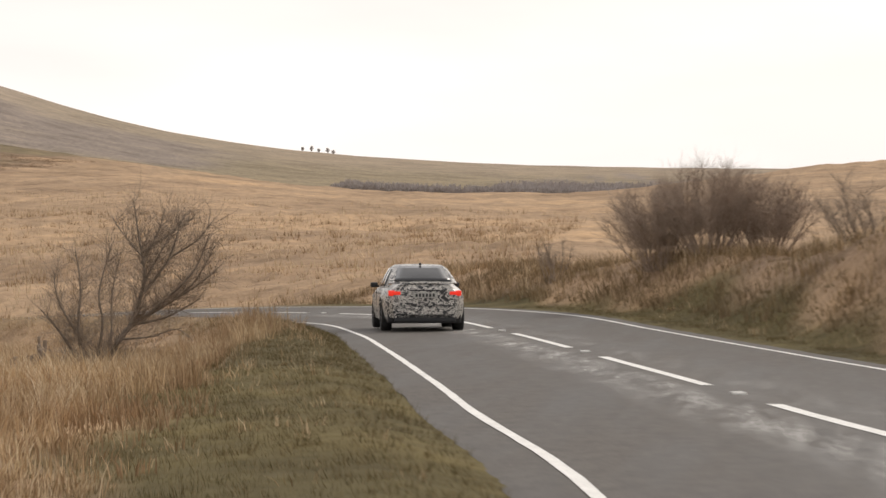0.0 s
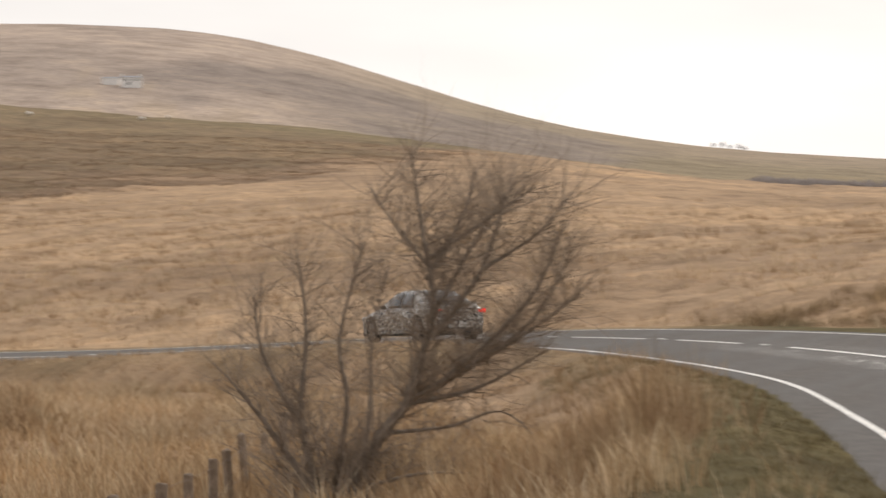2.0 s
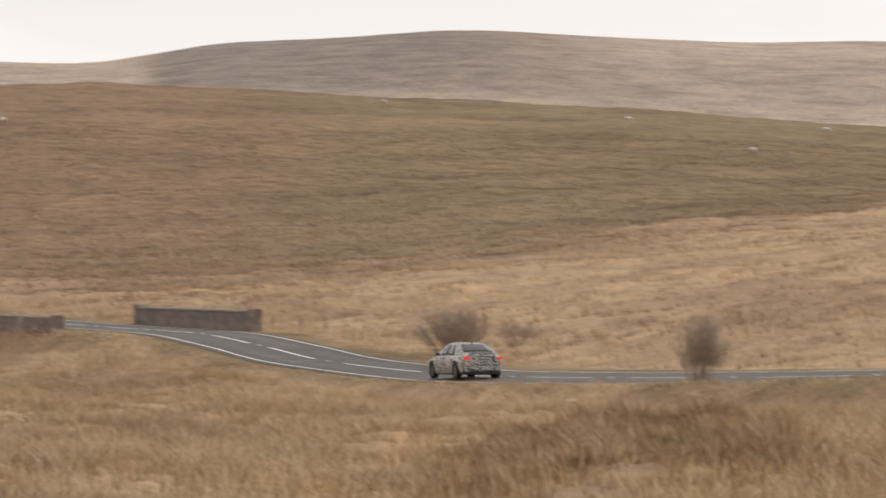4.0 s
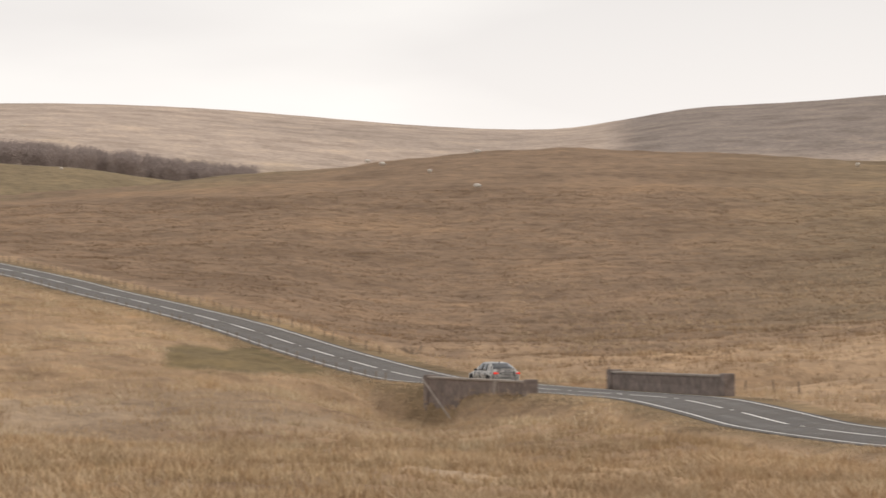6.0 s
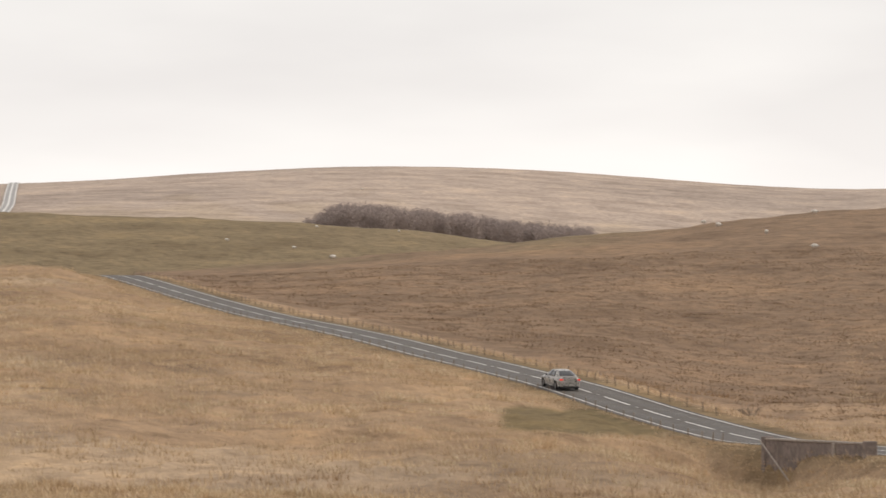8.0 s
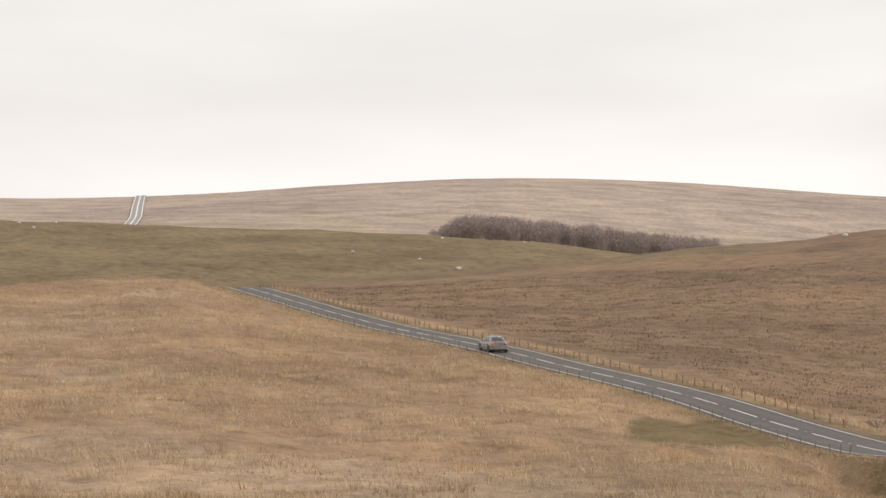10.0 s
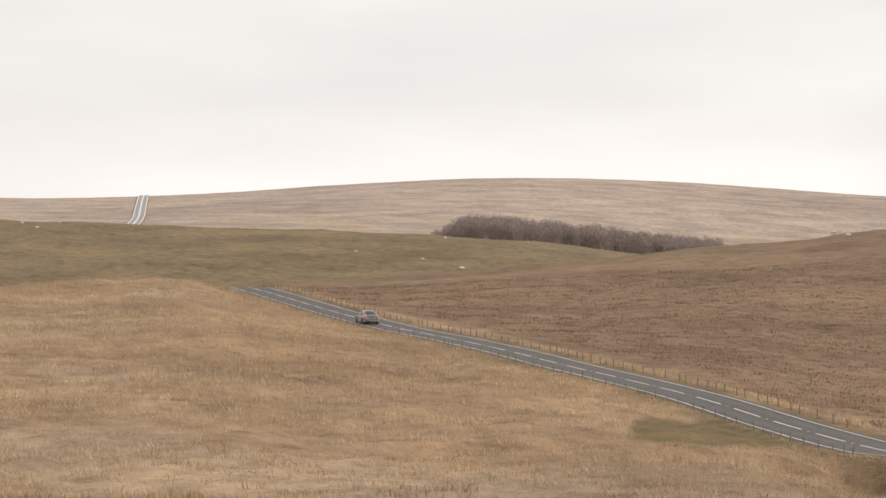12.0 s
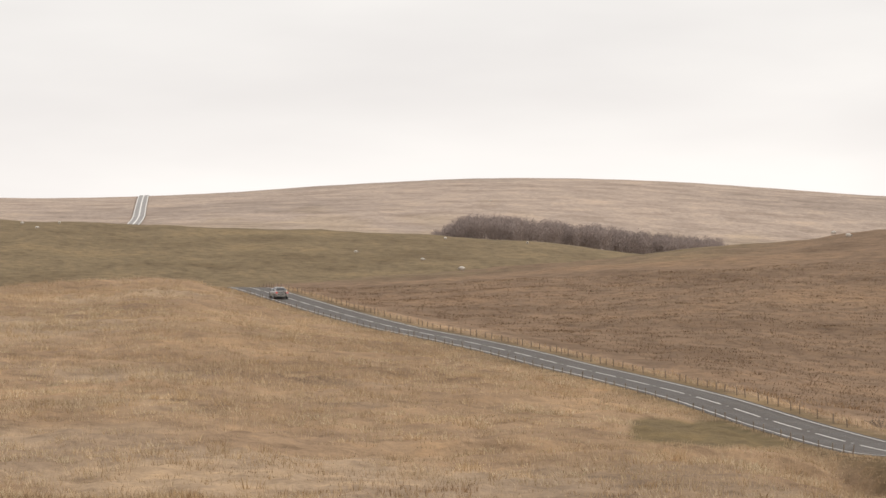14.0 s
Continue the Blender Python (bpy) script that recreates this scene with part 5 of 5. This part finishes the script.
grass("slope_tussocks", scatter_polar(5200, 58, 50, 83, 84, 292, lambda x, y, s, az, d, r: (s < -7) & (clump(x + 4, y, 0.16) + 0.7 * clump(x, y, 0.4) + r.uniform(-0.6, 0.6, len(x)) > 0.25)),
      M_TAN, "rank pale tussocks on the slope", height=0.6, width=0.035, per=26, lean=0.4, spread=0.7, bent=False)
# beyond the road
grass("moor_grass", scatter_polar(46000, 51, 3, 74, 40, 235, lambda x, y, s, az, d, r: (s > 4.9) & (s < np.where(az > 53, 7.5, 130)) & (r.uniform(0, 1, len(x)) < np.clip(1.3 - s / 110, 0.1, 1)) & (clump(x, y, 0.14) + 0.5 * clump(x, y, 0.6) + r.uniform(-0.9, 0.9, len(x)) > -0.2)),
      M_STRAW, "dead moor grass beyond the road", height=0.5, width=0.05, per=6, lean=0.35, spread=0.4, bent=False)
grass("moor_sedge", scatter_polar(22000, 52, 3, 60, 40, 180, lambda x, y, s, az, d, r: (s > 6) & (s < 90) & (clump(x + 5, y, 0.12) + r.uniform(-0.7, 0.7, len(x)) > 0.15)),
      M_RUST, "rusty sedge beyond the road", height=0.42, width=0.05, per=6, lean=0.35, spread=0.42, bent=False)
grass("road_edge_grass", scatter_polar(60000, 53, 40, 73.5, 80, 292, lambda x, y, s, az, d, r: (np.abs(s) > 3.6) & (s > np.where(az > 57, -6.0, 0)) & (s < np.where(az > 55, 6.5, 9.5)) & ((s < 0) | (s > 4.3))),
      M_STRAW, "pale grass along the road's edges", height=0.42, width=0.05, per=6, lean=0.3, spread=0.35, bent=False)
# pale straw along the inner verge, and round tussocks in the near field
grass("pale_straw", scatter(15000, 59, -12, 8, -34, 22, lambda x, y, s, az, d, r: (s < -5.6 - 1.6 * smooth01(18, 8, y)) & (s > -11.5) & (clump(x, y, 1.6) + 0.6 * clump(y, x, 0.7) + r.uniform(-0.5, 0.5, len(x)) > 0.25)),
      M_PALE, "bleached straw blades along the verge", height=0.6, width=0.010, per=10, lean=0.55, spread=0.16)
grass("round_tussocks", scatter_polar(13000, 60, 12, 84, 24, 74, lambda x, y, s, az, d, r: (s < -9) & (value_noise(x, y, 6.0, 12) + r.uniform(-0.5, 0.5, len(x)) > 0.0)),
      M_STRAW, "round drooping tussocks of pale grass", height=0.46, width=0.03, per=44, lean=0.95, spread=0.3, bent=False)
grass("far_tussocks", scatter_polar(9000, 61, 50, 83, 74, 250, lambda x, y, s, az, d, r: (s < -6) & (value_noise(x, y, 20.0, 13) + 0.6 * value_noise(x, y, 7.0, 14) + r.uniform(-0.4, 0.4, len(x)) > 0.1)),
      M_PALE, "pale drooping tussocks on the slope", height=0.46, width=0.036, per=30, lean=0.6, spread=0.6, bent=False)
grass("heather", scatter_polar(70000, 62, 17, 80, 110, 330, lambda x, y, s, az, d, r: (s > 14) & (d > np.interp(az, [14, 20, 24, 35, 46, 60], [420, 300, 235, 180, 150, 120])) & (r.uniform(0, 1, len(x)) > 0.15)),
      M_HEATHER, "brown heather on the hillside", height=0.26, width=0.07, per=6, lean=0.6, spread=0.8, bent=False)
grass("inner_grass", scatter(26000, 63, -60, 2, 16, 110, lambda x, y, s, az, d, r: (s < -4.5) & (s > -11) & (y > 18) & (clump(x, y, 0.7) + r.uniform(-0.8, 0.8, len(x)) > -0.4)),
      M_RUST, "brown grass inside the bend", height=0.34, width=0.018, per=8, lean=0.4, spread=0.2, bent=False)
# rank clumps: beside the hawthorn, and dark tussocks on the knoll
grass("rank_grass", scatter(5200, 54, -9, 0, 10, 34, lambda x, y, s, az, d, r: (s < -5.0) & (np.hypot(x + 3.9, (y - 21) * 0.55) < 1.5 + 0.5 * clump(x, y, 2.0)) & (r.uniform(0, 1, len(x)) > 0.2)),
      M_RUST, "rank orange-brown grass clump beside the tree", height=0.72, width=0.012, per=9, lean=0.28, spread=0.13)
grass("knoll_tussocks", scatter_polar(5000, 55, 32.5, 42, 32, 47, lambda x, y, s, az, d, r: (s < -9) & (clump(x, y, 0.8) + r.uniform(-0.4, 0.4, len(x)) > 0.1)),
      M_RUST, "dark tussocks on the knoll", height=0.55, width=0.03, per=8, lean=0.3, spread=0.28)
grass("knoll_grass", scatter_polar(8000, 56, 32.0, 42.5, 32, 48, lambda x, y, s, az, d, r: (s < -9) & (clump(x, y, 0.8) + r.uniform(-0.5, 0.5, len(x)) > -0.1)),
      M_TAN, "pale tussocky grass on the knoll", height=0.45, width=0.03, per=8, lean=0.35, spread=0.28)
grass("roadside_turf", scatter_polar(60000, 57, 13, 58, 44, 140, lambda x, y, s, az, d, r: (s < -4.0) & (s > -8.6) & (r.uniform(0, 1, len(x)) > 0.1)),
      M_STRAW, "short tan turf beside the road", height=0.17, width=0.035, per=7, lean=0.6, spread=0.3, bent=False)


# ---- what moves ----
def motions():
    rows = []
    marks = np.arange(0, 14.01, 0.25)
    ts, ss = zip(*CAR_S)
    for t in marks:
        s = float(np.interp(t, ts, ss))
        p, h = road_at(s, -0.5 * half_at(s))
        head = math.degrees(math.atan2(-h[0], h[1]))
        rows.append((float(t), pose(p.x, p.y, p.z, math.degrees(math.asin(h[2])), 0, head)))
    walk(CAR, rows)
    # a wheel turns about 60 radians a second; the blur hides the turns, so it is keyed in steps under a quarter turn
    for w, k, y in WHEELS:
        rows = []
        for n, t in enumerate(np.arange(0, 14.01, 0.1)):
            turn = -62.0 * n
            base = pose(k * 0.80, y, 0.342)
            rows.append((float(t), base @ Matrix.Rotation(radians(turn), 4, "X") @ pose(0, 0, 0, 0, 0, 0 if k > 0 else 180)))
        walk(w, rows)


motions()
